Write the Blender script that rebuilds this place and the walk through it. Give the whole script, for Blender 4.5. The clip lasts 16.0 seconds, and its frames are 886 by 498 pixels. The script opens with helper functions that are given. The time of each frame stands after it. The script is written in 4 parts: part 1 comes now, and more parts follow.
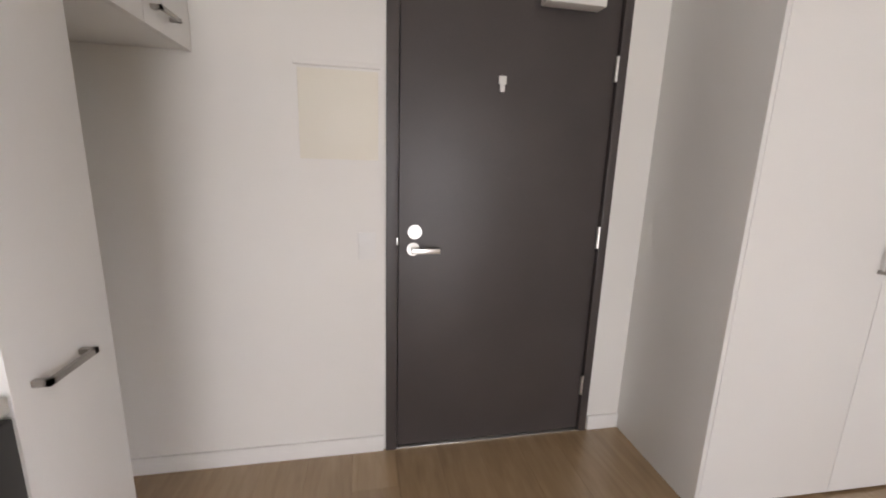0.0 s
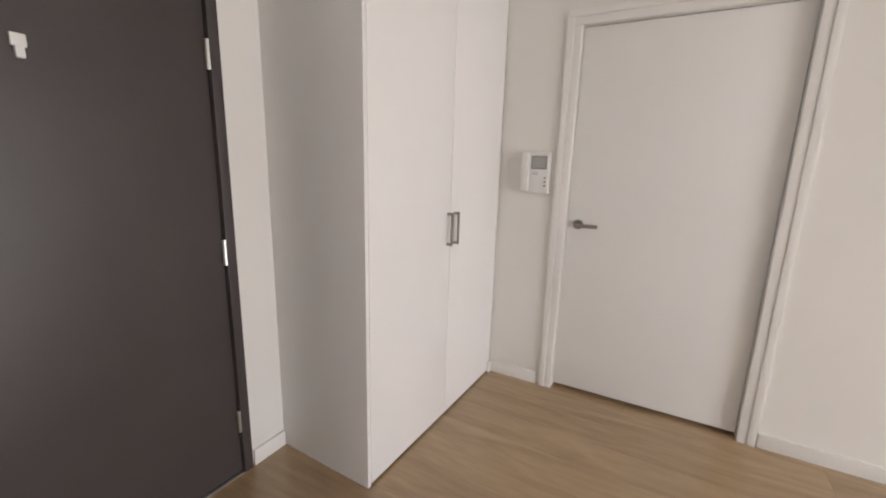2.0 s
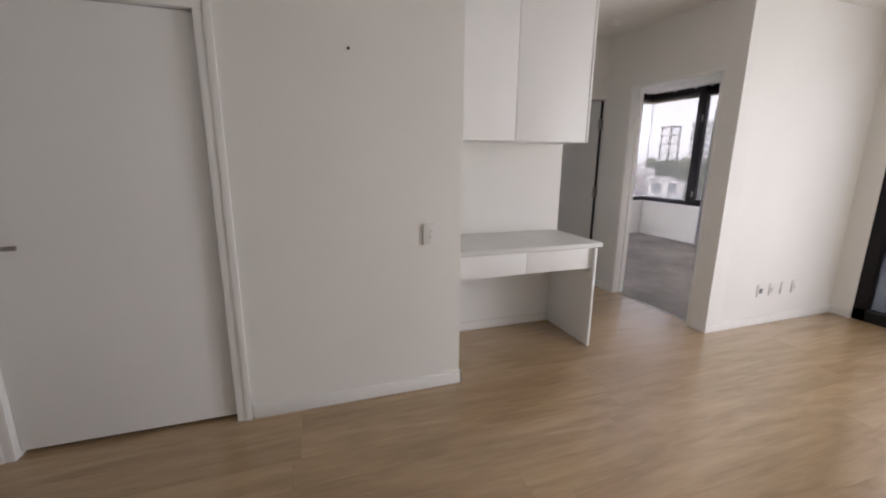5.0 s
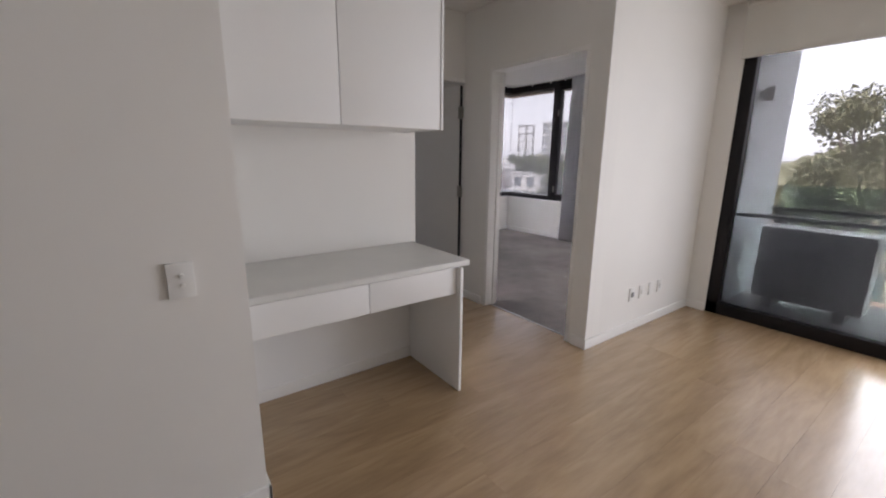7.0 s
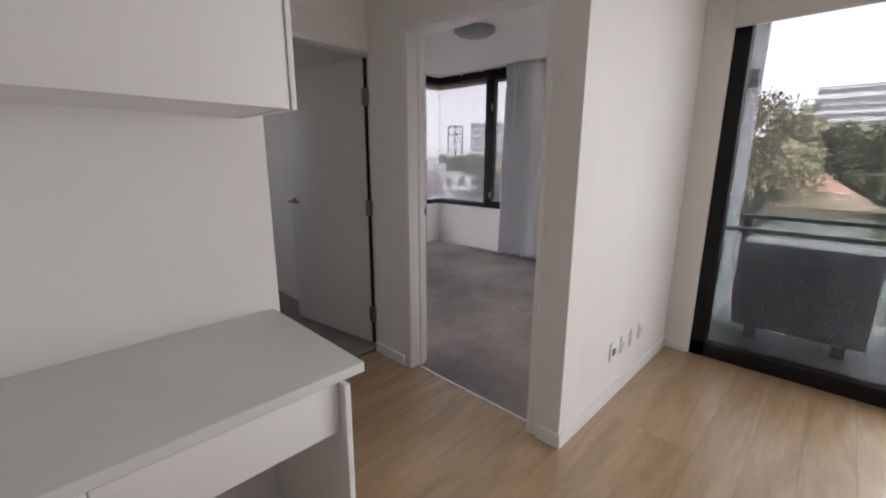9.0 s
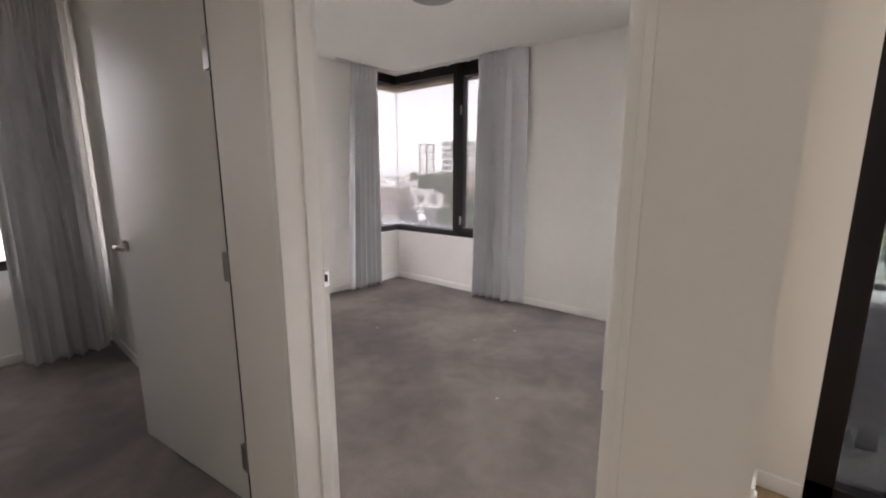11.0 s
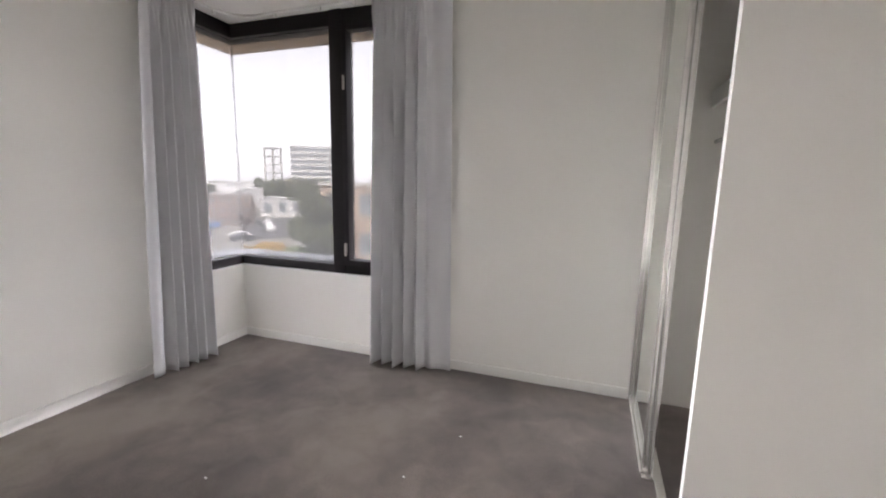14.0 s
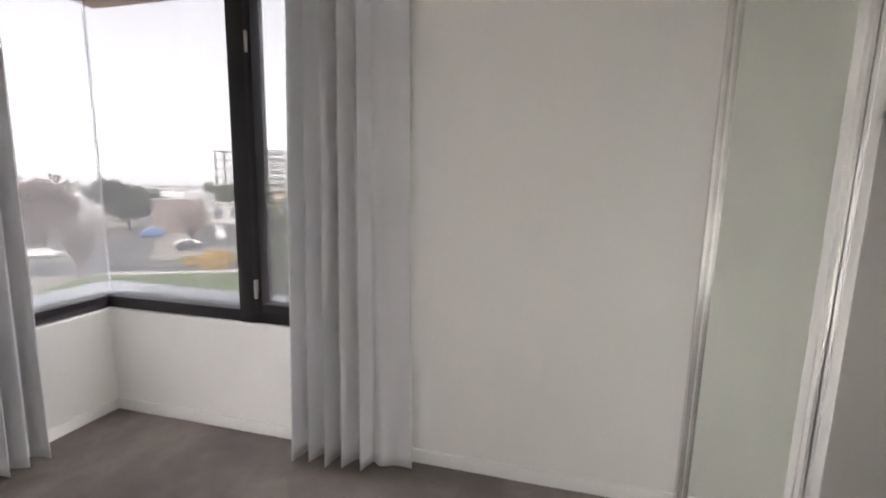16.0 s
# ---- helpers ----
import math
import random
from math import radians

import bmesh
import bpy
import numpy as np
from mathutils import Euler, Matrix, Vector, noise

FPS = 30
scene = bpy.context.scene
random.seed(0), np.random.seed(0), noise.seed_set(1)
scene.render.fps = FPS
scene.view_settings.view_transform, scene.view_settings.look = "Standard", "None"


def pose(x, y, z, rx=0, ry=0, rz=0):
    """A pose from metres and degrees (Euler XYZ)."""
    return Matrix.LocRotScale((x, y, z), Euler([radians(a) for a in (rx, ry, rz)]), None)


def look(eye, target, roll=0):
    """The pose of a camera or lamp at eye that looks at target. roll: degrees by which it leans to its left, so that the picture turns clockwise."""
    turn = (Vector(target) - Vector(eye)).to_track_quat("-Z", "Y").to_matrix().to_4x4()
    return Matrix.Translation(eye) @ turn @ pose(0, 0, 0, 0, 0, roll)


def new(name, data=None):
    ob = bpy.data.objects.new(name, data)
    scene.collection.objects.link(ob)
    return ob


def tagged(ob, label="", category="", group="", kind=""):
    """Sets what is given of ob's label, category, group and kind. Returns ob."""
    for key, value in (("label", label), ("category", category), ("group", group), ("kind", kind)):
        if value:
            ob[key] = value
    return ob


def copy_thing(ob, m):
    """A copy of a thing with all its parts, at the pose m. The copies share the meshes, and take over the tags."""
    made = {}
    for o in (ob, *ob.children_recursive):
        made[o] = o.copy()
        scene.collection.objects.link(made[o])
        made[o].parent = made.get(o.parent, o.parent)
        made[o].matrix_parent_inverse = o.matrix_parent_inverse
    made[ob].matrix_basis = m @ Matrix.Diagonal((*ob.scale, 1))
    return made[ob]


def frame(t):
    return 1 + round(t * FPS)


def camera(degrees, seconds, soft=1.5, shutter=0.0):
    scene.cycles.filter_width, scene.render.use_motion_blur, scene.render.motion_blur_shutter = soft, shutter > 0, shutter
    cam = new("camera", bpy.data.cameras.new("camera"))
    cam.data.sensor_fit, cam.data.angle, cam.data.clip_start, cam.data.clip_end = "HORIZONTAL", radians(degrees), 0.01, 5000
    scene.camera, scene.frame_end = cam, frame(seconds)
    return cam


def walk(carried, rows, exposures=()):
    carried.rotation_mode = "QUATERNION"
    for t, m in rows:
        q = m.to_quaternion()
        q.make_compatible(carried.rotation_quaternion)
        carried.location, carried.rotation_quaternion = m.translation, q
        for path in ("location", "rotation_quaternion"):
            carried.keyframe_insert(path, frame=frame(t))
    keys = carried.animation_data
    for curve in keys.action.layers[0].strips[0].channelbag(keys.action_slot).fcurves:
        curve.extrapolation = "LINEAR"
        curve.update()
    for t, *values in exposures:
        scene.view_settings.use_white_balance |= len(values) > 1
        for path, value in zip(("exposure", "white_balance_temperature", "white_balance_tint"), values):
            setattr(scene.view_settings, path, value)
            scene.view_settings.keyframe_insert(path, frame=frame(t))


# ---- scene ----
cam = camera(94.6, 16.0, soft=2.0)
PATH = [
    (0, (0.297, -0.053, 1.295), (0.676, 1.865, 0.876), 1.8),
    (0.5, (0.328, 0.029, 1.305), (1.14, 1.809, 0.888), 2.2),
    (1, (0.356, 0.131, 1.324), (1.546, 1.682, 0.898), 2.0),
    (1.5, (0.385, 0.15, 1.335), (1.874, 1.417, 0.913), 1.8),
    (2, (0.4, 0.118, 1.348), (2.11, 1.066, 0.928), 1.6),
    (2.5, (0.427, -0.006, 1.369), (2.266, 0.656, 0.947), 1.3),
    (3, (0.451, -0.151, 1.379), (2.369, 0.233, 0.961), 1.1),
    (3.5, (0.459, -0.286, 1.382), (2.413, -0.192, 0.965), 1.0),
    (4, (0.453, -0.417, 1.39), (2.399, -0.616, 0.975), 0.8),
    (4.5, (0.456, -0.591, 1.405), (2.361, -1.023, 0.977), 0.6),
    (5, (0.504, -0.721, 1.412), (2.35, -1.359, 0.981), 0.5),
    (7.5, (1.414, -1.52, 1.393), (2.93, -2.745, 0.941), 0.4),
    (8, (1.642, -1.704, 1.411), (3.104, -2.989, 0.952), 0.2),
    (8.5, (1.828, -1.936, 1.402), (3.237, -3.28, 0.947), 0.3),
    (9, (1.996, -2.198, 1.409), (3.362, -3.592, 0.969), 0.2),
    (11.5, (3.045, -3.538, 1.377), (4.284, -5.071, 1.036), 0.3),
    (12, (3.259, -3.761, 1.367), (4.432, -5.346, 1.034), 0.7),
    (12.5, (3.475, -3.935, 1.399), (4.572, -5.574, 1.068), 1.0),
    (13, (3.73, -4.091, 1.4), (4.717, -5.797, 1.065), 0.5),
    (13.5, (3.899, -4.18, 1.399), (4.736, -5.968, 1.078), 0.9),
    (14, (3.99, -4.378, 1.378), (4.679, -6.229, 1.064), 1.1),
    (14.5, (4.061, -4.618, 1.394), (4.636, -6.509, 1.088), 1.0),
    (15, (4.144, -4.832, 1.385), (4.648, -6.745, 1.091), 0.8),
    (15.5, (4.243, -5.035, 1.41), (4.72, -6.955, 1.115), 0.9),
    (16, (4.299, -5.285, 1.401), (4.812, -7.197, 1.115), 1.2),
]
EXPOSURES = [(0.0, 7.5, 6980, 20), (1.5, 7.6, 6980, 20), (2.5, 7.45, 7000, 20), (3.5, 7.1, 6900, 19), (5.0, 6.7, 6700, 19), (7.5, 6.35, 6600, 20), (9.0, 6.35, 6630, 19), (11.5, 6.8, 7200, 19), (12.0, 6.75, 7180, 19), (13.0, 6.8, 6980, 17), (14.0, 6.85, 6970, 16), (14.7, 6.75, 7030, 14), (15.2, 6.8, 7030, 14), (16.0, 6.85, 7040, 14)]
walk(cam, [(t, look(eye, target, roll)) for t, eye, target, roll in PATH], EXPOSURES)

# ---- light ----
world = bpy.data.worlds.new("sky")
scene.world = world
world.use_nodes = True
wn = world.node_tree
sky = wn.nodes.new("ShaderNodeTexSky")
sky.sky_type = "NISHITA"
sky.sun_disc = False
sky.sun_elevation = radians(52)
sky.sun_rotation = radians(-20)
sky.air_density, sky.dust_density, sky.ozone_density = 1.0, 1.0, 1.0
cloud = wn.nodes.new("ShaderNodeHueSaturation")
cloud.inputs["Saturation"].default_value = 0.2
cloud.inputs["Value"].default_value = 1.0
wn.links.new(sky.outputs["Color"], cloud.inputs["Color"])
overcast = wn.nodes.new("ShaderNodeMix")
overcast.data_type = "RGBA"
overcast.inputs[0].default_value = 0.65
overcast.inputs[7].default_value = (3.2, 3.45, 3.9, 1)
wn.links.new(overcast.outputs[2], wn.nodes["Background"].inputs["Color"])
wn.links.new(cloud.outputs["Color"], overcast.inputs[6])
wn.nodes["Background"].inputs["Strength"].default_value = 0.15

sun = new("sun", bpy.data.lights.new("sun", "SUN"))
sun.data.energy, sun.data.angle, sun.data.color = 1.5, radians(20), (1.0, 0.97, 0.93)
sun.matrix_world = look((0, 0, 0), (0.22, -0.58, -0.79))


def sky_portal(name, eye, target, w, h):
    """Guides the sky's light in by one opening."""
    lamp = new(name, bpy.data.lights.new(name, "AREA"))
    lamp.data.shape, lamp.data.size, lamp.data.size_y = "RECTANGLE", w, h
    lamp.data.cycles.is_portal = True
    lamp.matrix_world = look(eye, target)
    return lamp


# Added fill lamp inside the balcony door, out of view, for the sky's light.
lamp = new("balcony_sky_fill", bpy.data.lights.new("balcony_sky_fill", "AREA"))
lamp.data.shape, lamp.data.size, lamp.data.size_y, lamp.data.energy, lamp.data.color = "RECTANGLE", 2.3, 2.0, 0.75, (0.86, 0.94, 1.0)
lamp.matrix_world = look((0.4, -5.44, 1.15), (0.4, 0, 1.15))
sky_portal("balcony_opening", (0.9, -5.68, 1.25), (0.9, 0, 1.25), 3.5, 2.5)
sky_portal("bedroom_opening", (6.0, -7.36, 1.66), (6.0, -4, 1.66), 2.0, 1.95)
sky_portal("bedroom_side_opening", (7.1, -6.85, 1.66), (4, -6.85, 1.66), 0.75, 1.95)
sky_portal("second_bedroom_opening", (7.25, -3.35, 1.6), (4, -3.35, 1.6), 0.9, 1.8)


# ---- materials ----
def material(name, color, rough=0.5, metal=0.0, vary=0.06, scale=3.0, fine=60.0, bump=0.0, second=None, spec=0.5):
    """A surface with slow and fine variation in colour, gloss and relief."""
    m = bpy.data.materials.new(name)
    m.use_nodes = True
    nt = m.node_tree
    b = nt.nodes["Principled BSDF"]
    b.inputs["Roughness"].default_value, b.inputs["Metallic"].default_value = rough, metal
    b.inputs["Specular IOR Level"].default_value = spec
    co = nt.nodes.new("ShaderNodeTexCoord")
    n1, n2 = nt.nodes.new("ShaderNodeTexNoise"), nt.nodes.new("ShaderNodeTexNoise")
    n1.inputs["Scale"].default_value, n1.inputs["Detail"].default_value = scale, 4
    n2.inputs["Scale"].default_value, n2.inputs["Detail"].default_value = fine, 3
    add = nt.nodes.new("ShaderNodeMath")
    add.operation = "MULTIPLY_ADD"
    add.inputs[1].default_value = 0.35
    for n in (n1, n2):
        nt.links.new(co.outputs["Object"], n.inputs["Vector"])
    nt.links.new(n2.outputs["Fac"], add.inputs[0])
    nt.links.new(n1.outputs["Fac"], add.inputs[2])
    ramp = nt.nodes.new("ShaderNodeValToRGB")
    lo = second or [max(0.0, c * (1 - vary)) for c in color]
    hi = color if second else [min(1.0, c * (1 + vary)) for c in color]
    ramp.color_ramp.elements[0].position, ramp.color_ramp.elements[1].position = 0.42, 0.92
    ramp.color_ramp.elements[0].color, ramp.color_ramp.elements[1].color = (*lo, 1), (*hi, 1)
    nt.links.new(add.outputs[0], ramp.inputs["Fac"])
    nt.links.new(ramp.outputs["Color"], b.inputs["Base Color"])
    if bump:
        bp = nt.nodes.new("ShaderNodeBump")
        bp.inputs["Strength"].default_value, bp.inputs["Distance"].default_value = bump, 0.004
        nt.links.new(n2.outputs["Fac"], bp.inputs["Height"])
        nt.links.new(bp.outputs["Normal"], b.inputs["Normal"])
    return m


def glass(name, tint=(1, 1, 1), haze=0.0, gloss=0.05):
    """Thin tinted glass with a weak mirror image and an optional pale veil, put in as haze over the view."""
    m = bpy.data.materials.new(name)
    m.use_nodes = True
    nt = m.node_tree
    out = nt.nodes["Material Output"]
    nt.nodes.remove(nt.nodes["Principled BSDF"])
    tr, gl, mix, film, veil = (nt.nodes.new("ShaderNode" + k) for k in ("BsdfTransparent", "BsdfGlossy", "MixShader", "MixShader", "BsdfTranslucent"))
    tr.inputs["Color"].default_value = (*tint, 1)
    gl.inputs["Roughness"].default_value = 0.0
    mix.inputs[0].default_value, film.inputs[0].default_value = gloss, haze
    veil.inputs["Color"].default_value = (0.8, 0.8, 0.82, 1)
    nt.links.new(tr.outputs[0], mix.inputs[1])
    nt.links.new(gl.outputs[0], mix.inputs[2])
    nt.links.new(mix.outputs[0], film.inputs[1])
    nt.links.new(veil.outputs[0], film.inputs[2])
    nt.links.new(film.outputs[0], out.inputs["Surface"])
    return m


def wood_floor(name):
    m = bpy.data.materials.new(name)
    m.use_nodes = True
    nt = m.node_tree
    b = nt.nodes["Principled BSDF"]
    co, info = nt.nodes.new("ShaderNodeTexCoord"), nt.nodes.new("ShaderNodeObjectInfo")
    mp = nt.nodes.new("ShaderNodeMapping")
    mp.inputs["Scale"].default_value = (6.0, 0.9, 6.0)
    off = nt.nodes.new("ShaderNodeVectorMath")
    off.operation = "MULTIPLY_ADD"
    off.inputs[1].default_value = (37.0, 53.0, 11.0)
    nt.links.new(info.outputs["Random"], off.inputs[0])
    nt.links.new(co.outputs["Object"], off.inputs[2])
    nt.links.new(off.outputs[0], mp.inputs["Vector"])
    broad, grain = nt.nodes.new("ShaderNodeTexNoise"), nt.nodes.new("ShaderNodeTexNoise")
    broad.inputs["Scale"].default_value, broad.inputs["Detail"].default_value, broad.inputs["Distortion"].default_value = 1.3, 5, 1.2
    grain.inputs["Scale"].default_value, grain.inputs["Detail"].default_value = 7.0, 8
    for n in (broad, grain):
        nt.links.new(mp.outputs[0], n.inputs["Vector"])
    mx = nt.nodes.new("ShaderNodeMath")
    mx.operation = "MULTIPLY_ADD"
    mx.inputs[1].default_value = 0.45
    nt.links.new(grain.outputs["Fac"], mx.inputs[0])
    nt.links.new(broad.outputs["Fac"], mx.inputs[2])
    shift = nt.nodes.new("ShaderNodeMath")
    shift.operation = "MULTIPLY_ADD"
    shift.inputs[1].default_value = 0.07
    nt.links.new(info.outputs["Random"], shift.inputs[0])
    nt.links.new(mx.outputs[0], shift.inputs[2])
    ramp = nt.nodes.new("ShaderNodeValToRGB")
    e = ramp.color_ramp.elements
    e[0].position, e[0].color = 0.48, (0.305, 0.200, 0.108, 1)
    e[1].position, e[1].color = 0.98, (0.45, 0.308, 0.175, 1)
    e.new(0.72).color = (0.375, 0.250, 0.137, 1)
    nt.links.new(shift.outputs[0], ramp.inputs["Fac"])
    nt.links.new(ramp.outputs["Color"], b.inputs["Base Color"])
    b.inputs["Specular IOR Level"].default_value = 0.7
    b.inputs["Coat Weight"].default_value, b.inputs["Coat Roughness"].default_value = 0.5, 0.18
    rr = nt.nodes.new("ShaderNodeMapRange")
    rr.inputs["To Min"].default_value, rr.inputs["To Max"].default_value = 0.23, 0.28
    nt.links.new(broad.outputs["Fac"], rr.inputs["Value"])
    nt.links.new(rr.outputs[0], b.inputs["Roughness"])
    bp = nt.nodes.new("ShaderNodeBump")
    bp.inputs["Strength"].default_value, bp.inputs["Distance"].default_value = 0.05, 0.002
    nt.links.new(grain.outputs["Fac"], bp.inputs["Height"])
    nt.links.new(bp.outputs["Normal"], b.inputs["Normal"])
    return m


def carpet_pile(name):
    m = bpy.data.materials.new(name)
    m.use_nodes = True
    nt = m.node_tree
    b = nt.nodes["Principled BSDF"]
    b.inputs["Roughness"].default_value = 0.95
    b.inputs["Specular IOR Level"].default_value = 0.1
    b.inputs["Sheen Weight"].default_value = 0.25
    b.inputs["Sheen Roughness"].default_value = 0.6
    co = nt.nodes.new("ShaderNodeTexCoord")
    tread, mid, pile = (nt.nodes.new("ShaderNodeTexNoise") for _ in range(3))
    for n, s, d, w in ((tread, 0.95, 4, 0.4), (mid, 6.0, 5, 0.6), (pile, 260.0, 2, 0.0)):
        n.inputs["Scale"].default_value, n.inputs["Detail"].default_value, n.inputs["Distortion"].default_value = s, d, w
        nt.links.new(co.outputs["Object"], n.inputs["Vector"])
    a1, a2 = nt.nodes.new("ShaderNodeMath"), nt.nodes.new("ShaderNodeMath")
    a1.operation = a2.operation = "MULTIPLY_ADD"
    a1.inputs[1].default_value, a2.inputs[1].default_value = 0.30, 0.30
    nt.links.new(mid.outputs["Fac"], a1.inputs[0])
    nt.links.new(tread.outputs["Fac"], a1.inputs[2])
    nt.links.new(pile.outputs["Fac"], a2.inputs[0])
    nt.links.new(a1.outputs[0], a2.inputs[2])
    ramp = nt.nodes.new("ShaderNodeValToRGB")
    e = ramp.color_ramp.elements
    e[0].position, e[0].color = 0.64, (0.112, 0.093, 0.086, 1)
    e[1].position, e[1].color = 0.97, (0.29, 0.245, 0.212, 1)
    e.new(0.80).color = (0.190, 0.158, 0.141, 1)
    nt.links.new(a2.outputs[0], ramp.inputs["Fac"])
    nt.links.new(ramp.outputs["Color"], b.inputs["Base Color"])
    bp = nt.nodes.new("ShaderNodeBump")
    bp.inputs["Strength"].default_value, bp.inputs["Distance"].default_value = 0.6, 0.006
    nt.links.new(a2.outputs[0], bp.inputs["Height"])
    nt.links.new(bp.outputs["Normal"], b.inputs["Normal"])
    return m


WALL = material("wall_paint", (0.81, 0.79, 0.75), 0.55, vary=0.025, scale=1.3, fine=240, bump=0.08, spec=0.3)
CEIL = material("ceiling_paint", (0.83, 0.815, 0.785), 0.8, vary=0.02, scale=1.0, fine=200, bump=0.05, spec=0.2)
TRIM = material("trim_gloss_paint", (0.83, 0.815, 0.785), 0.3, vary=0.02, scale=2, fine=90, bump=0.03)
LAMINATE = material("white_laminate", (0.83, 0.82, 0.80), 0.45, vary=0.015, scale=1.2, fine=150, bump=0.03)
# Near-black colour that stands in for shade in door gaps and the strike hole.
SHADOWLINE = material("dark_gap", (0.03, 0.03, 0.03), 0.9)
ENTRY = material("charcoal_door_paint", (0.066, 0.055, 0.053), 0.42, vary=0.12, scale=2.5, fine=180, bump=0.06)
BLACKALU = material("black_window_aluminium", (0.010, 0.008, 0.009), 0.42, vary=0.2, scale=5, fine=200, spec=0.22)
STEEL = material("brushed_steel", (0.62, 0.60, 0.57), 0.28, 1.0, vary=0.08, scale=8, fine=300)
NICKEL = material("satin_nickel", (0.38, 0.355, 0.325), 0.30, 1.0, vary=0.08, scale=8, fine=300)
ALU = material("bright_aluminium", (0.80, 0.79, 0.76), 0.22, 0.85, vary=0.06, scale=6, fine=250)
PLASTIC = material("white_plastic", (0.80, 0.79, 0.76), 0.35, vary=0.02, scale=5, fine=200)
GREYPLASTIC = material("grey_plastic", (0.25, 0.25, 0.25), 0.4, vary=0.1, scale=5, fine=200)
SCREEN = material("dark_screen", (0.40, 0.40, 0.385), 0.15, vary=0.1, scale=5, fine=200)
CREAM = material("cream_panel_paint", (0.80, 0.76, 0.66), 0.5, vary=0.02, scale=2, fine=200)
DESKTOP = material("pale_grey_desktop", (0.70, 0.695, 0.665), 0.45, vary=0.05, scale=4, fine=300, bump=0.03)
CURTAIN = material("grey_curtain_cloth", (0.71, 0.705, 0.725), 0.9, vary=0.05, scale=2, fine=500, bump=0.25, spec=0.1)
def let_light_through(m, part):
    """Cloth that passes part of the light."""
    nt = m.node_tree
    b, out = nt.nodes["Principled BSDF"], nt.nodes["Material Output"]
    tl, mix = nt.nodes.new("ShaderNodeBsdfTranslucent"), nt.nodes.new("ShaderNodeMixShader")
    tl.inputs["Color"].default_value = (0.62, 0.615, 0.62, 1)
    mix.inputs[0].default_value = part
    nt.links.new(b.outputs[0], mix.inputs[1])
    nt.links.new(tl.outputs[0], mix.inputs[2])
    nt.links.new(mix.outputs[0], out.inputs["Surface"])


let_light_through(CURTAIN, 0.12)
BLIND = material("off_white_blind_cloth", (0.62, 0.60, 0.55), 0.85, vary=0.03, scale=2, fine=400, bump=0.1, spec=0.1)
APPLIANCE = material("dark_appliance", (0.02, 0.018, 0.018), 0.3, vary=0.1)
# Tint is made up to darken the outdoors behind the balcony door.
GLASS = glass("view_dimming_door_glass", (0.15, 0.15, 0.15), 0.007, 0.008)
# Made-up dark tint that dims the outdoors seen through the bedroom window.
DIMVIEWGLASS = glass("view_dimming_window_glass", (0.116, 0.1155, 0.116), 0.018, 0.007)
SILICONE = glass("clear_silicone", (0.8, 0.8, 0.8), 0.12, 0.01)
# Tint is made up to cut the daylight in the second bedroom.
DIMGLASS = glass("room_dimming_glass", (0.33, 0.33, 0.33))
FROSTED = glass("green_balustrade_glass", (0.80, 0.92, 0.88))
MIRROR = material("silvered_mirror", (0.80, 0.83, 0.78), 0.015, 1.0, vary=0.01)
PLANK = wood_floor("oak_floor")
CARPET = carpet_pile("brown_grey_carpet")
SUBFLOOR = material("floor_joint", (0.045, 0.03, 0.02), 0.8)
RENDERED = material("white_render", (0.72, 0.74, 0.76), 0.7, vary=0.05, scale=2, fine=120, bump=0.1)
SOFFIT = material("tan_soffit", (0.55, 0.38, 0.24), 0.8, vary=0.06)


# ---- building blocks ----
def add_box(bm, a, b, bevel=0.0):
    """One box with corners a and b into bm; rounded edges where bevel is given."""
    lo, hi = [min(p, q) for p, q in zip(a, b)], [max(p, q) for p, q in zip(a, b)]
    m = Matrix.LocRotScale([(p + q) / 2 for p, q in zip(lo, hi)], None, [q - p for p, q in zip(lo, hi)])
    r = bmesh.ops.create_cube(bm, size=1, matrix=m)
    if bevel:
        edges = list({e for v in r["verts"] for e in v.link_edges})
        bmesh.ops.bevel(bm, geom=edges, offset=bevel, segments=2, affect="EDGES", profile=0.6)


def add_tube(bm, p, q, r, n=16, r2=None):
    p, q = Vector(p), Vector(q)
    m = Matrix.Translation((p + q) / 2) @ (q - p).to_track_quat("Z", "Y").to_matrix().to_4x4()
    bmesh.ops.create_cone(bm, cap_ends=True, segments=n, radius1=r, radius2=r if r2 is None else r2, depth=(q - p).length, matrix=m)


def mesh_from(name, bm, mat, parent=None, smooth=False, origin=None):
    """The bmesh as an object whose origin is its base's centre (or the parent's origin)."""
    if parent is None and origin is None:
        xs, ys, zs = ([v.co[i] for v in bm.verts] for i in range(3))
        origin = Vector(((min(xs) + max(xs)) / 2, (min(ys) + max(ys)) / 2, min(zs)))
    if parent is not None:
        origin = parent.matrix_world.translation
    bmesh.ops.translate(bm, verts=bm.verts, vec=-Vector(origin))
    me = bpy.data.meshes.new(name)
    bm.to_mesh(me)
    bm.free()
    for mm in (mat if isinstance(mat, (list, tuple)) else (mat,)):
        me.materials.append(mm)
    if smooth:
        me.polygons.foreach_set("use_smooth", [True] * len(me.polygons))
        me.set_sharp_from_angle(angle=radians(35))
    ob = new(name, me)
    if parent is not None:
        ob.parent = parent
        ob.matrix_world = Matrix.Translation(origin)
    else:
        ob.location = origin
    return ob


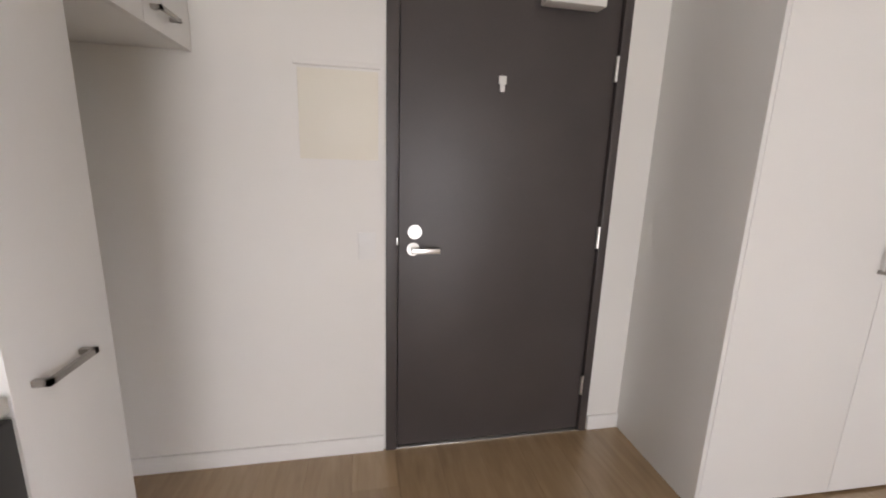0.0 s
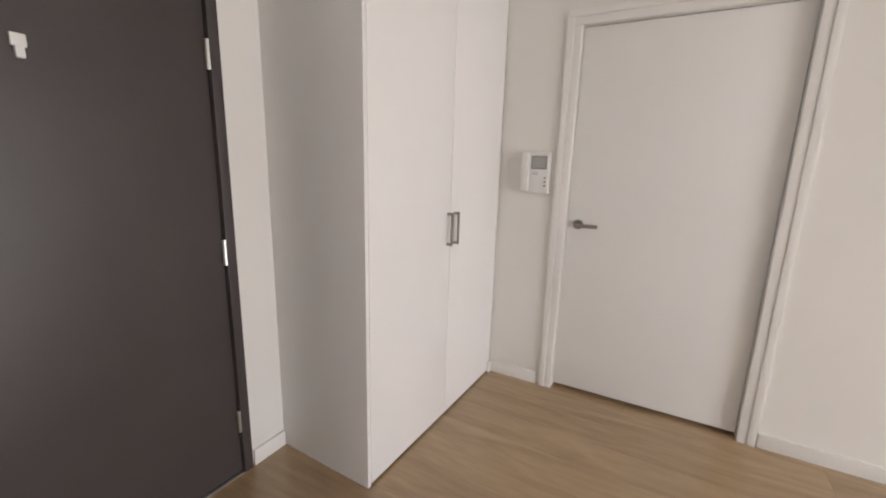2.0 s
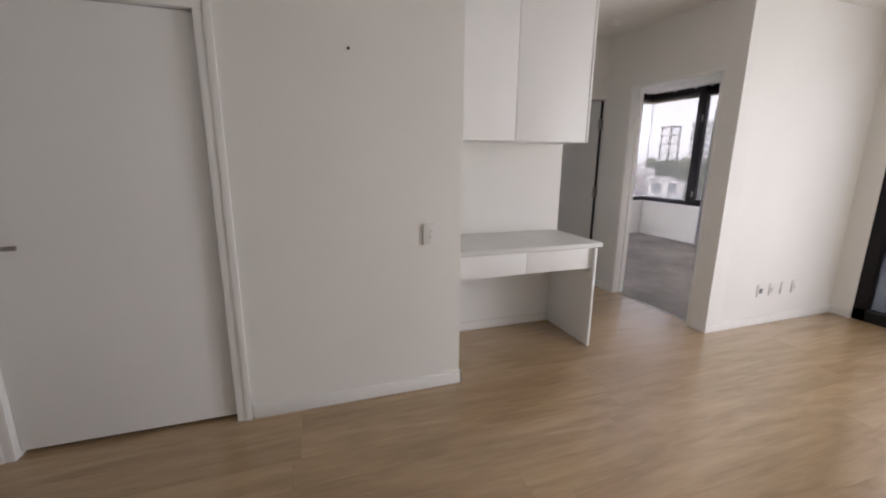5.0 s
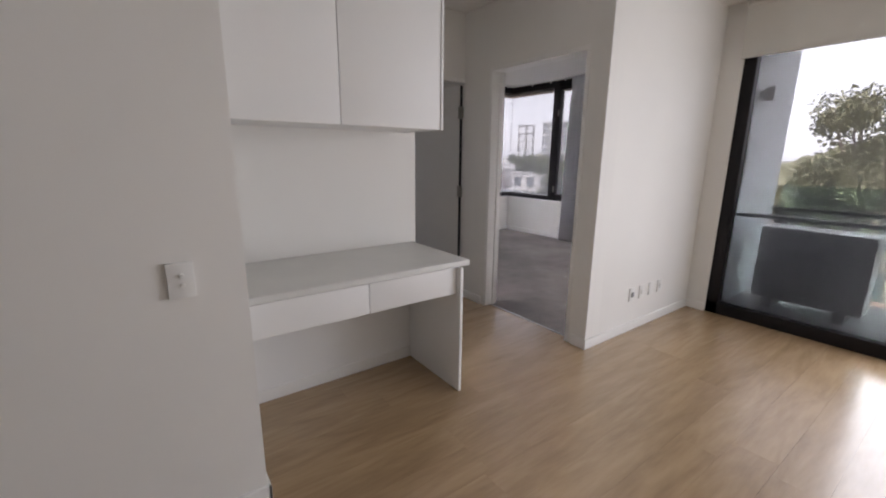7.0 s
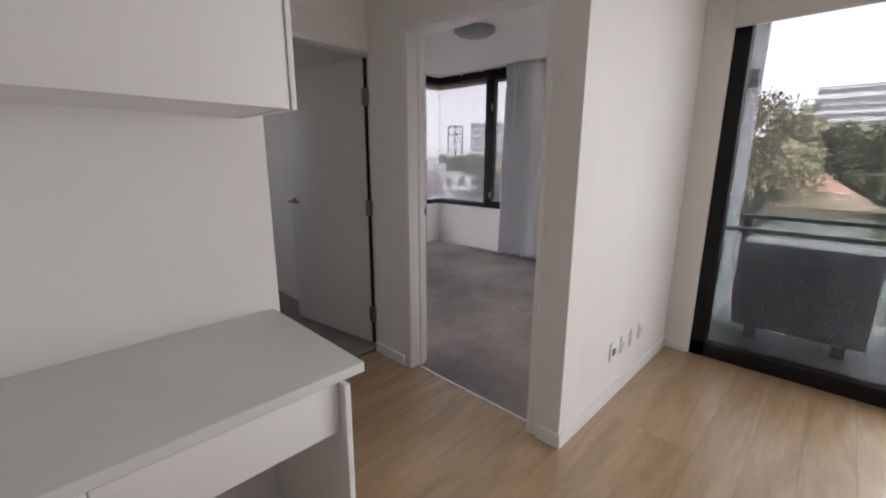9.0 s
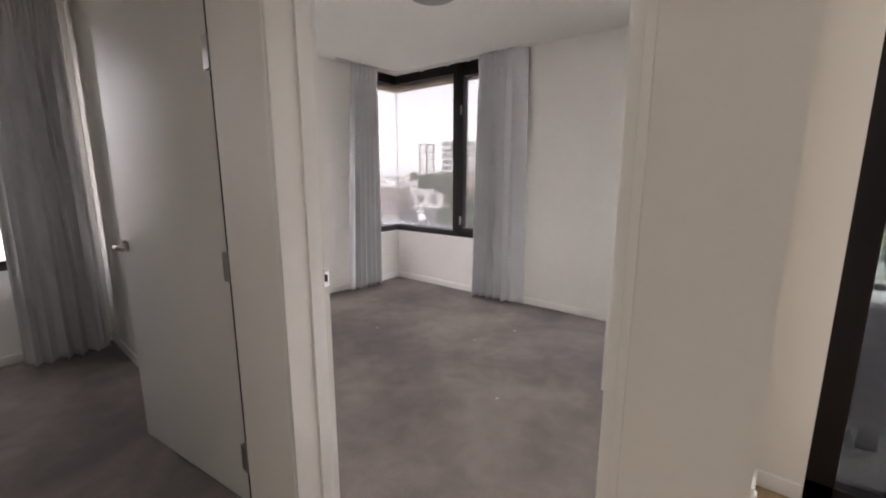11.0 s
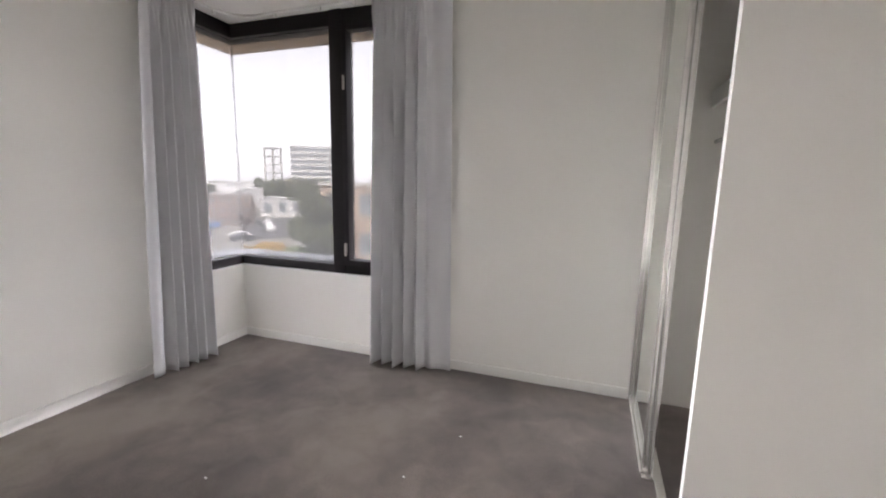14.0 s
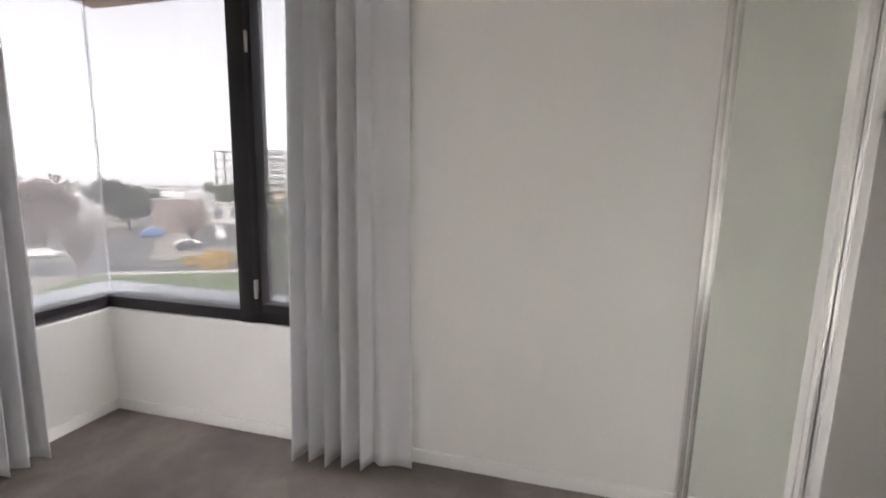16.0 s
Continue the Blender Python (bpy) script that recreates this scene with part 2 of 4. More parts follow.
def boxes(name, spans, mat, parent=None, bevel=0.0):
    """Boxes joined into one mesh; a span is (x0, x1, y0, y1, z0, z1)."""
    bm = bmesh.new()
    for x0, x1, y0, y1, z0, z1 in spans:
        add_box(bm, (x0, y0, z0), (x1, y1, z1), bevel)
    return mesh_from(name, bm, mat, parent, smooth=bevel > 0)


def each(name, spans, mat, parent, bevel=0.0):
    """A part of its own for each span."""
    return [boxes(name, [s], mat, parent, bevel) for s in spans]


def base(name, x, y, z):
    ob = new(name)
    ob.empty_display_size = 0.1
    ob.location = (x, y, z)
    bpy.context.view_layer.update()
    return ob


def structure(ob, label, category):
    return tagged(ob, label, category, kind="structure")


def d_pull(parent, a, b, out, mat=NICKEL, name="handle", w=0.012, stand=0.03):
    """A flat D handle between a and b that stands off along out."""
    bm = bmesh.new()
    a, b, o = Vector(a), Vector(b), Vector(out) * stand
    along = (b - a).normalized() * w
    side = along.cross(Vector(out)).normalized() * w * 0.5
    for p, q in ((a, a + o), (b, b + o)):
        s = along if p == a else -along
        add_box(bm, p - side, q + s + side)
    add_box(bm, a + o * 0.72 - side, b + o + side)
    return mesh_from(name, bm, mat, parent)


def lever(parent, at, out, along, mat=NICKEL, round_rose=True, length=0.115):
    """A lever handle on a rose."""
    at, out, along = Vector(at), Vector(out), Vector(along)
    bm = bmesh.new()
    add_tube(bm, at, at + out * 0.008, 0.027, 24)
    add_tube(bm, at + out * 0.006, at + out * 0.052, 0.010, 14)
    up = out.cross(along).normalized()
    c = at + out * 0.05
    add_box(bm, c - along * 0.012 - up * 0.010 - out * 0.007, c + along * length + up * 0.010 + out * 0.007, 0.003)
    return mesh_from("handle", bm, mat, parent, smooth=True)


def hinge(parent, x, y, z, dx, dy, h=0.1, mat=STEEL):
    bm = bmesh.new()
    add_tube(bm, (x, y, z - h / 2), (x, y, z + h / 2), 0.007, 10)
    add_box(bm, (x - dx, y - dy, z - h / 2), (x + dx, y + dy, z + h / 2))
    return mesh_from("hinge", bm, mat, parent, smooth=True)


# ---- large structure ----
H = 2.63
T = 0.10
EX, NY, WX, SY = 2.745, 1.60, -0.90, -5.472      # main room faces
BX, BY, BW, BN = 6.877, -7.085, 2.928, -4.025      # bedroom faces
LY, LX = -3.862, 4.30                            # lobby south and east faces
RB = 3.58                                        # desk recess back face
LW, SILL = 2.823, 0.648                           # living room wall, bedroom sill
DW, DE = 2.984, 3.944                            # bedroom doorway

structure(boxes("wall_north", [(WX - T, 0.385, NY, NY + 0.15, 0, H), (1.375, EX + T, NY, NY + 0.15, 0, H), (0.385, 1.375, NY, NY + 0.15, 2.10, H)], WALL), "white painted plaster wall round the entry door", "wall")
structure(boxes("wall_west", [(WX - T, WX, SY, NY, 0, H)], WALL), "white painted plaster wall", "wall")
structure(boxes("wall_east", [(EX, EX + T, 0.655, NY, 0, H), (EX, EX + T, -1.61, -0.325, 0, H), (EX, EX + T, -0.325, 0.655, 2.075, H)], WALL), "white painted plaster wall round a white inner door", "wall")
structure(boxes("wall_recess_side", [(EX + T, RB + T, -1.61, -1.51, 0, H)], WALL), "white painted return wall beside the desk recess", "wall")
structure(boxes("wall_recess_back", [(RB, RB + T, -2.86, -1.61, 0, H)], WALL), "white painted wall behind the built-in desk", "wall")
structure(boxes("wall_lobby_north", [(RB + T, LX + T, -2.86, -2.76, 0, H)], WALL), "white painted wall of the small lobby", "wall")
structure(boxes("wall_lobby_east", [(LX, LX + T, -3.939, -2.95, 2.07, H), (LX, LX + T, -2.95, -2.86, 0, H)], WALL), "white painted wall round an open inner door", "wall")
structure(boxes("wall_bedroom_north", [(LW, DW, BN, LY, 0, H), (DE, LX, BN, LY, 0, H), (LX, LX + T, BN, -3.939, 0, H), (LX + T, 7.2, BN, -3.965, 0, H), (DW, DE, BN, LY, 2.118, H)], WALL), "white painted wall round the bedroom doorway", "wall")
structure(boxes("wall_living_east", [(LW, BW, -7.4, BN, 0, H)], WALL), "white painted wall between living room and bedroom", "wall")
structure(boxes("wall_living_south", [(2.652, LW, SY - 0.15, SY, 0, H), (-0.85, 2.652, SY - 0.15, SY, 2.45, H), (WX - T, -0.85, SY - 0.15, SY, 0, H)], WALL), "white painted wall round the balcony door", "wall")
south_wall = structure(boxes("wall_bedroom_south", [(BW - 0.1, 5.0, BY - 0.2, BY, 0, H), (5.0, 5.32, BY - 0.2, BY, SILL, H), (5.0, 7.07, BY - 0.2, BY, 0, SILL)], WALL), "white painted wall under and beside the corner window", "wall")
structure(boxes("wall_bedroom_east", [(BX, BX + 0.2, -6.50, BN, 0, H), (BX, BX + 0.2, BY, -6.50, 0, SILL)], WALL), "white painted wall under and beside the corner window", "wall")
structure(boxes("wall_robe", [(BW, 3.645, -5.875, -5.84, 0, H)], WALL), "white painted end wall of the built-in wardrobe", "wall")
structure(boxes("wall_second_bedroom", [(LX + T, 7.2, -0.2, -0.1, 0, H), (7.1, 7.2, -3.965, -3.8, 0, H), (7.1, 7.2, -2.9, -0.2, 0, H), (7.1, 7.2, -3.8, -2.9, 0, 0.7), (7.1, 7.2, -3.8, -2.9, 2.5, H), (LX, LX + T, -2.71, -0.1, 0, H)], WALL), "white painted walls of the second bedroom", "wall")
# Unseen walls and ceiling, added so no sky light leaks past closed doors.
structure(boxes("wall_outer", [(WX - T, EX + T, NY + 0.17, NY + 0.27, 0, H), (EX + T, LX + T, NY, NY + 0.15, 0, H), (LX, LX + T, -0.1, NY, 0, H)], WALL), "unseen walls added to keep sky light out of the door gaps", "wall")
structure(boxes("ceiling_bathroom", [(EX + T, LX + T, -1.5, NY + 0.15, H, H + 0.12), (WX - T, EX + T, NY, NY + 0.27, H, H + 0.12)], CEIL), "unseen ceiling added to keep sky light out behind the doors", "ceiling")
structure(boxes("ceiling", [(WX - T, EX + T, SY, NY, H, H + 0.12), (EX + T, LX + T, BN, -1.5, H, H + 0.12)], CEIL), "flat white painted plaster ceiling", "ceiling")
structure(boxes("ceiling_bedroom", [(LW, 7.3, -7.45, BN, H, H + 0.12)], CEIL), "flat white painted bedroom ceiling", "ceiling")
structure(boxes("ceiling_second_bedroom", [(LX + T, 7.2, BN, -0.1, H, H + 0.12)], CEIL), "flat white painted ceiling", "ceiling")
floor = structure(boxes("floor", [(WX - T, LX, SY - 0.15, NY + 0.15, -0.15, -0.013)], SUBFLOOR), "oak-look timber plank floor with fine joints", "floor")


def carpet(name, x0, x1, y0, y1, z):
    """A carpet with slightly uneven pile."""
    bm = bmesh.new()
    nx, ny = int((x1 - x0) / 0.04), int((y1 - y0) / 0.04)
    bmesh.ops.create_grid(bm, x_segments=nx, y_segments=ny, size=0.5, matrix=Matrix.LocRotScale(((x0 + x1) / 2, (y0 + y1) / 2, z), None, (x1 - x0, y1 - y0, 1)))
    for v in bm.verts:
        v.co.z += 0.003 * noise.noise(v.co * 3.1) + 0.0015 * noise.noise(v.co * 11)
    ob = mesh_from(name, bm, CARPET, smooth=True)
    return ob


structure(carpet("floor_carpet_bedroom", BW, BX, BY - 0.12, -3.926, 0.004), "brown-grey trodden cut-pile carpet", "carpet")
structure(carpet("floor_carpet_second", LX + 0.03, 7.1, -3.965, -0.2, 0.004), "brown-grey cut-pile carpet", "carpet")
structure(boxes("floor_slab", [(LX, 7.2, -7.45, 0, -0.15, -0.01), (LW, LX, -7.45, -3.96, -0.15, -0.01), (WX - T, LX, NY + 0.15, NY + 0.3, -0.15, -0.01)], SUBFLOOR), "floor slab under the carpet", "floor")

SK, SKH = 0.014, 0.075


def skirting(name, *spans):
    return structure(boxes(name, [(*s[:4], s[4] if len(s) > 4 else 0, SKH) for s in spans], TRIM, bevel=0.003), "white painted skirting board", "skirting")


skirting("baseboard_hall", (WX, 0.375, NY - SK, NY), (1.385, 1.55, NY - SK, NY))
skirting("baseboard_east", (EX - SK, EX, 0.73, 1.06), (EX - SK, EX, -1.61 - SK, -0.40), (EX - SK, 3.475, -1.61 - SK, -1.61))
skirting("baseboard_recess", (3.49 - SK, 3.489, -2.76, -1.63))
skirting("baseboard_lobby", (3.99, LX, LY, LY + SK), (LW, DW - 0.04, LY, LY + SK))
skirting("baseboard_living", (LW - SK, LW, SY, LY + SK), (2.66, LW, SY, SY + SK))
skirting("baseboard_west", (WX, WX + SK, SY, -1.5))
skirting("baseboard_bedroom", (BX - SK, BX, BY, BN), (4.0, BX, BN - SK, BN), (BW, BW + SK, -5.84, BN - 0.05))
south_board = skirting("baseboard_bedroom_south", (3.71, BX, BY, BY + SK))
skirting("baseboard_second", (LX + T, 7.1, -3.965, -3.965 + SK), (7.1 - SK, 7.1, -3.965, -0.2))
skirting("baseboard_robe", (BW, BW + SK, BY, -5.88))


def swing(ob, degrees=1.5):
    """Turns ob about the window corner, so the bedroom's south side fits the camera's view."""
    p = Vector((BX, BY, 0))
    m = Matrix.Translation(p) @ Matrix.Rotation(radians(degrees), 4, "Z") @ Matrix.Translation(-p)
    bpy.context.view_layer.update()
    ob.matrix_world = m @ ob.matrix_world


swing(south_wall)
swing(south_board)


# ---- hall: entry door ----
def entry_door():
    d = structure(base("door_1", 0.88, NY, 0), "charcoal painted flush entry door in a dark frame, closed", "door")
    x0, x1, top = 0.437, 1.332, 2.06
    boxes("frame", [(0.385, x0 - 0.004, NY - 0.014, NY + 0.12, 0, top + 0.045), (x1 + 0.004, 1.375, NY - 0.014, NY + 0.12, 0, top + 0.045), (x0 - 0.004, x1 + 0.004, NY - 0.014, NY + 0.12, top + 0.004, top + 0.045)], ENTRY, d, 0.003)
    boxes("leaf", [(x0, x1, NY + 0.002, NY + 0.047, 0.012, top)], ENTRY, d, 0.003)
    boxes("threshold", [(0.43, 1.34, NY - 0.012, NY + 0.1, -0.005, 0.006)], ALU, d, 0.001)
    for z in (1.69, 0.98, 0.25):
        hinge(d, x1 + 0.002, NY - 0.006, z, 0.010, 0.004, 0.10)
    lever(d, (0.497, NY + 0.002, 0.935), (0, -1, 0), (1, 0, 0), STEEL, length=0.105)
    bm = bmesh.new()
    add_tube(bm, (0.502, NY + 0.002, 1.008), (0.502, NY - 0.012, 1.008), 0.029, 28)
    add_tube(bm, (0.502, NY - 0.010, 1.008), (0.502, NY - 0.020, 1.008), 0.016, 20)
    add_box(bm, (0.499, NY - 0.028, 0.997), (0.505, NY - 0.018, 1.019), 0.001)
    mesh_from("deadlock", bm, STEEL, d, smooth=True)
    bm = bmesh.new()
    add_box(bm, (0.826, NY - 0.010, 1.600), (0.858, NY + 0.002, 1.632), 0.004)
    add_box(bm, (0.832, NY - 0.012, 1.572), (0.852, NY + 0.002, 1.603), 0.005)
    mesh_from("viewer", bm, PLASTIC, d, smooth=True)
    bm = bmesh.new()
    add_box(bm, (0.98, NY - 0.065, 1.895), (1.225, NY + 0.002, 1.955), 0.006)
    add_tube(bm, (1.16, NY - 0.035, 1.95), (1.16, NY - 0.035, 1.985), 0.014, 14)
    add_box(bm, (0.80, NY - 0.045, 1.978), (1.17, NY - 0.025, 1.988), 0.002)
    mesh_from("closer", bm, PLASTIC, d, smooth=True)
    boxes("latch_plate", [(0.427, 0.433, NY - 0.018, NY - 0.002, 0.955, 0.985)], STEEL, d, 0.001)


entry_door()


def wall_plate(name, x0, x1, z0, z1, y, label):
    ob = base(name, (x0 + x1) / 2, y, z0)
    boxes("plate", [(x0, x1, y - 0.008, y + 0.001, z0, z1)], PLASTIC, ob, 0.002)
    boxes("rocker", [((x0 + x1) / 2 - 0.007, (x0 + x1) / 2 + 0.007, y - 0.011, y - 0.007, (z0 + z1) / 2 - 0.012, (z0 + z1) / 2 + 0.012)], PLASTIC, ob, 0.001)
    return tagged(ob, label, "switch")


wall_plate("light_switch", 0.275, 0.345, 0.895, 1.005, NY, "white plastic light switch on the white hall wall")

meter = base("meter_panel", 0.20, NY, 1.29)
boxes("lid", [(0.065, 0.355, NY - 0.006, NY + 0.001, 1.29, 1.612)], CREAM, meter, 0.001)
boxes("top_rail", [(0.052, 0.362, NY - 0.010, NY + 0.001, 1.622, 1.642)], WALL, meter, 0.002)
tagged(meter, "flat cream painted electrical panel set in the wall", "electrical panel")


# ---- hall: cupboard ----
def hall_cupboard():
    x0, x1, y0, y1 = 1.545, EX - 0.003, 1.062, NY - 0.002
    c = base("hall_cupboard", (x0 + x1) / 2, (y0 + y1) / 2, 0)
    boxes("body", [(x0, x0 + 0.018, y0 + 0.001, y1, 0, H - 0.002), (x1 - 0.018, x1, y0 + 0.02, y1, 0, H - 0.002), (x0 + 0.018, x1 - 0.018, y1 - 0.018, y1, 0.05, H - 0.002), (x0 + 0.018, x1 - 0.018, y0 + 0.06, y1 - 0.018, 0.0, 0.03)], LAMINATE, c, 0.001)
    seam = 2.168
    for xa, xb, xh in ((x0 + 0.019, seam - 0.0015, 2.138), (seam + 0.0015, x1 - 0.002, 2.200)):
        door = boxes("door", [(xa, xb, y0, y0 + 0.018, 0.012, H - 0.01)], LAMINATE, c, 0.0012)
        d_pull(door, (xh, y0, 0.945), (xh, y0, 1.105), (0, -1, 0), NICKEL)
    boxes("plinth", [(x1 - 0.035, x1, y0 - 0.012, y0 - 0.001, 0, 0.075)], TRIM, c, 0.002)
    c.rotation_euler = (0, 0, radians(-1.6))
    c.location.y -= 0.006
    tagged(c, "tall white laminate hall cupboard with two doors and slim steel pulls", "cupboard")


hall_cupboard()


# ---- hall: white inner door ----
def inner_door_frame(d, plane, y0, y1, side, top=2.05, w=0.062, axis="x", depth=0.10, back=False, thick=0.019):
    """Lining and architraves round an opening from y0 to y1 in a wall whose face is at plane; side: where the room lies."""
    def place(a, b, c, e, z0, z1):
        return (a, b, c, e, z0, z1) if axis == "x" else (c, e, a, b, z0, z1)
    s = side
    lining = [place(plane - s * depth, plane, y0 - 0.02, y0, 0, top + 0.02), place(plane - s * depth, plane, y1, y1 + 0.02, 0, top + 0.02), place(plane - s * depth, plane, y0, y1, top, top + 0.02)]
    boxes("lining", lining, TRIM, d, 0.001)
    faces = [(plane, s)] + ([(plane - s * depth, -s)] if back else [])
    spans = []
    for p, q in faces:
        for lo, hi, th in ((0.0, w * 0.55, thick * 0.7), (w * 0.55, w, thick)):
            spans += [place(p, p + q * th, y0 - hi, y0 - lo, 0, top + lo), place(p, p + q * th, y1 + lo, y1 + hi, 0, top + lo), place(p, p + q * th, y0 - hi, y1 + hi, top + lo, top + hi)]
    boxes("architrave", spans, TRIM, d, min(0.003, thick * 0.3))


d2 = structure(base("door_2", EX, 0.16, 0), "plain white flush inner door with lever handle, closed", "door")
inner_door_frame(d2, EX, -0.316, 0.630, -1, w=0.075)
boxes("leaf", [(EX + 0.028, EX + 0.066, -0.313, 0.627, 0.024, 2.046)], LAMINATE, d2, 0.002)
# No sill: a dark strip stands for the shade under the leaf.
boxes("sill", [(EX + 0.0, EX + 0.1, -0.305, 0.635, -0.02, -0.008)], SHADOWLINE, d2)
lever(d2, (EX + 0.028, 0.565, 1.02), (-1, 0, 0), (0, -1, 0), NICKEL, length=0.11)

inter = base("intercom", EX, 0.815, 1.18)
boxes("housing", [(EX - 0.032, EX + 0.001, 0.738, 0.898, 1.185, 1.412)], PLASTIC, inter, 0.004)
boxes("bezel", [(EX - 0.036, EX - 0.031, 0.752, 0.842, 1.318, 1.392)], GREYPLASTIC, inter, 0.002)
boxes("screen", [(EX - 0.038, EX - 0.035, 0.760, 0.834, 1.326, 1.384)], SCREEN, inter, 0.001)
each("button", [(EX - 0.036, EX - 0.031, 0.752, 0.764, 1.222 + 0.022 * i, 1.232 + 0.022 * i) for i in range(3)], GREYPLASTIC, inter, 0.002)
boxes("speaker_slot", [(EX - 0.033, EX - 0.0315, 0.80, 0.835, 1.300 - 0.006 * i, 1.302 - 0.006 * i) for i in range(3)], GREYPLASTIC, inter)
boxes("handset", [(EX - 0.055, EX - 0.030, 0.850, 0.895, 1.195, 1.405)], PLASTIC, inter, 0.008)
tagged(inter, "white wall intercom with small grey screen and handset", "intercom")


def east_switch():
    s = base("switch_plate", EX, -1.41, 0.925)
    boxes("plate", [(EX - 0.015, EX + 0.001, -1.450, -1.372, 0.925, 1.045)], PLASTIC, s, 0.002)
    for z in (1.002, 0.968):
        bm = bmesh.new()
        add_tube(bm, (EX - 0.013, -1.414, z), (EX - 0.024, -1.414, z), 0.0075, 16, 0.0062)
        mesh_from("button", bm, PLASTIC, s, smooth=True)
    tagged(s, "white plastic double light switch beside the desk recess", "switch")


east_switch()
bm = bmesh.new()
add_tube(bm, (EX + 0.002, -0.986, 1.946), (EX - 0.006, -0.986, 1.946), 0.008, 12)
tagged(mesh_from("wall_plug", bm, SHADOWLINE), "small dark plug hole in the white wall", "wall plug")


# ---- kitchen edge ----
def kitchen():
    X = -0.276
    p = base("pantry_cupboard", X - 0.3, 0.81, 0)
    boxes("body", [(WX + 0.002, X - 0.02, 0.672, 0.955, 0.0, H - 0.002)], LAMINATE, p, 0.001)
    boxes("door", [(X - 0.019, X, 0.674, 0.955, 0.10, H - 0.004)], LAMINATE, p, 0.0015)
    d_pull(p, (X, 0.715, 0.892), (X, 0.852, 0.892), (1, 0, 0), NICKEL)
    tagged(p, "tall narrow white pantry cupboard with steel pull", "cupboard")
    o = base("fridge_overhead_cupboard", X - 0.3, 1.28, 1.64)
    boxes("body", [(WX + 0.002, X - 0.02, 0.957, NY - 0.002, 1.64, H - 0.002)], LAMINATE, o, 0.001)
    for a, b, h in ((0.959, 1.277, 1.19), (1.280, NY - 0.002, 1.31)):
        door = boxes("door", [(X - 0.019, X, a, b, 1.636, H - 0.004)], LAMINATE, o, 0.0015)
        h0 = 1.10 if a < 1 else 1.32
        d_pull(door, (X, h0, 1.69), (X, h0 + 0.13, 1.69), (1, 0, 0), NICKEL)
    tagged(o, "white overhead cupboard above the empty fridge space", "cupboard")
    b = base("kitchen_base_unit", X - 0.3, -0.5, 0)
    boxes("body", [(WX + 0.002, X - 0.02, -1.4, 0.668, 0.10, 0.87)], LAMINATE, b, 0.001)
    boxes("worktop", [(WX + 0.002, X, -1.4, 0.668, 0.87, 0.90)], DESKTOP, b, 0.003)
    boxes("plinth", [(WX + 0.002, X - 0.07, -1.4, 0.668, 0.0, 0.10)], LAMINATE, b)
    each("drawer", [(X - 0.019, X, -1.4 + 0.47 * i, -1.4 + 0.47 * i + 0.466, 0.105, 0.865) for i in range(3)], LAMINATE, b, 0.0015)
    tagged(b, "white kitchen base cupboards with pale worktop", "cupboard")
    w = base("dishwasher", X, 0.36, 0.1)
    boxes("front", [(X - 0.018, X + 0.004, 0.062, 0.664, 0.11, 0.862)], APPLIANCE, w, 0.004)
    tagged(w, "dark fronted dishwasher under the kitchen worktop", "dishwasher")


kitchen()


# ---- desk recess ----
def desk():
    y0, y1, xf = -2.766, -1.613, 2.95
    d = base("built_in_desk", 3.2, -2.2, 0)
    boxes("top", [(xf, RB - 0.001, -2.836, y1, 0.776, 0.808)], DESKTOP, d, 0.004)
    boxes("side_panel", [(2.922, 3.482, y0, y0 + 0.018, 0, 0.775)], LAMINATE, d, 0.001)
    for a, b in ((y0 + 0.020, -2.196), (-2.192, y1 - 0.001)):
        boxes("drawer", [(xf + 0.004, xf + 0.43, a, b, 0.618, 0.774)], LAMINATE, d, 0.0015)
    boxes("back_panel", [(3.484, RB - 0.001, y0 + 0.0, y1 - 0.001, 0, 0.775)], LAMINATE, d)
    boxes("rail", [(xf + 0.435, xf + 0.45, y0 + 0.02, y1 - 0.002, 0.64, 0.775)], LAMINATE, d)
    tagged(d, "white built-in desk with pale grey top and two drawers", "desk")
    u = base("wall_cupboard", 3.33, -2.2, 1.55)
    boxes("body", [(3.178, RB - 0.001, -2.766, y1, 1.543, H - 0.002)], LAMINATE, u, 0.001)
    boxes("side_panel", [(3.153, RB - 0.001, -2.782, -2.7665, 1.538, H - 0.002)], LAMINATE, u, 0.001)
    for a, b in ((-2.765, -2.172), (-2.168, y1 - 0.001)):
        boxes("door", [(3.159, 3.177, a, b, 1.540, H - 0.06)], LAMINATE, u, 0.0015)
    boxes("bulkhead", [(3.161, 3.177, -2.764, y1, H - 0.057, H - 0.002)], LAMINATE, u, 0.001)
    tagged(u, "white wall cupboard with two doors above the desk", "cupboard")


desk()

# ---- lobby ----
d3 = structure(base("door_3", LX, -3.42, 0), "plain white flush inner door, standing open into a bedroom", "door")
inner_door_frame(d3, LX, -3.918, -2.97, -1, back=False, w=0.035, thick=0.006)
bm = bmesh.new()
add_box(bm, (LX + 0.122, -3.945, 0.012), (LX + 1.045, -3.907, 2.046), 0.002)
leaf3 = mesh_from("leaf", bm, LAMINATE, smooth=True, origin=(LX + 0.122, -3.907, 0))
bpy.context.view_layer.update()
lever(leaf3, (LX + 0.985, -3.907, 1.045), (0, 1, 0), (-1, 0, 0), NICKEL)
leaf3.parent = d3
leaf3.matrix_parent_inverse = d3.matrix_basis.inverted()
leaf3.rotation_euler = (0, 0, radians(8.8))
for z in (1.80, 1.05, 0.25):
    hinge(d3, LX + 0.101, -3.900, z, 0.024, 0.013, 0.11, NICKEL)
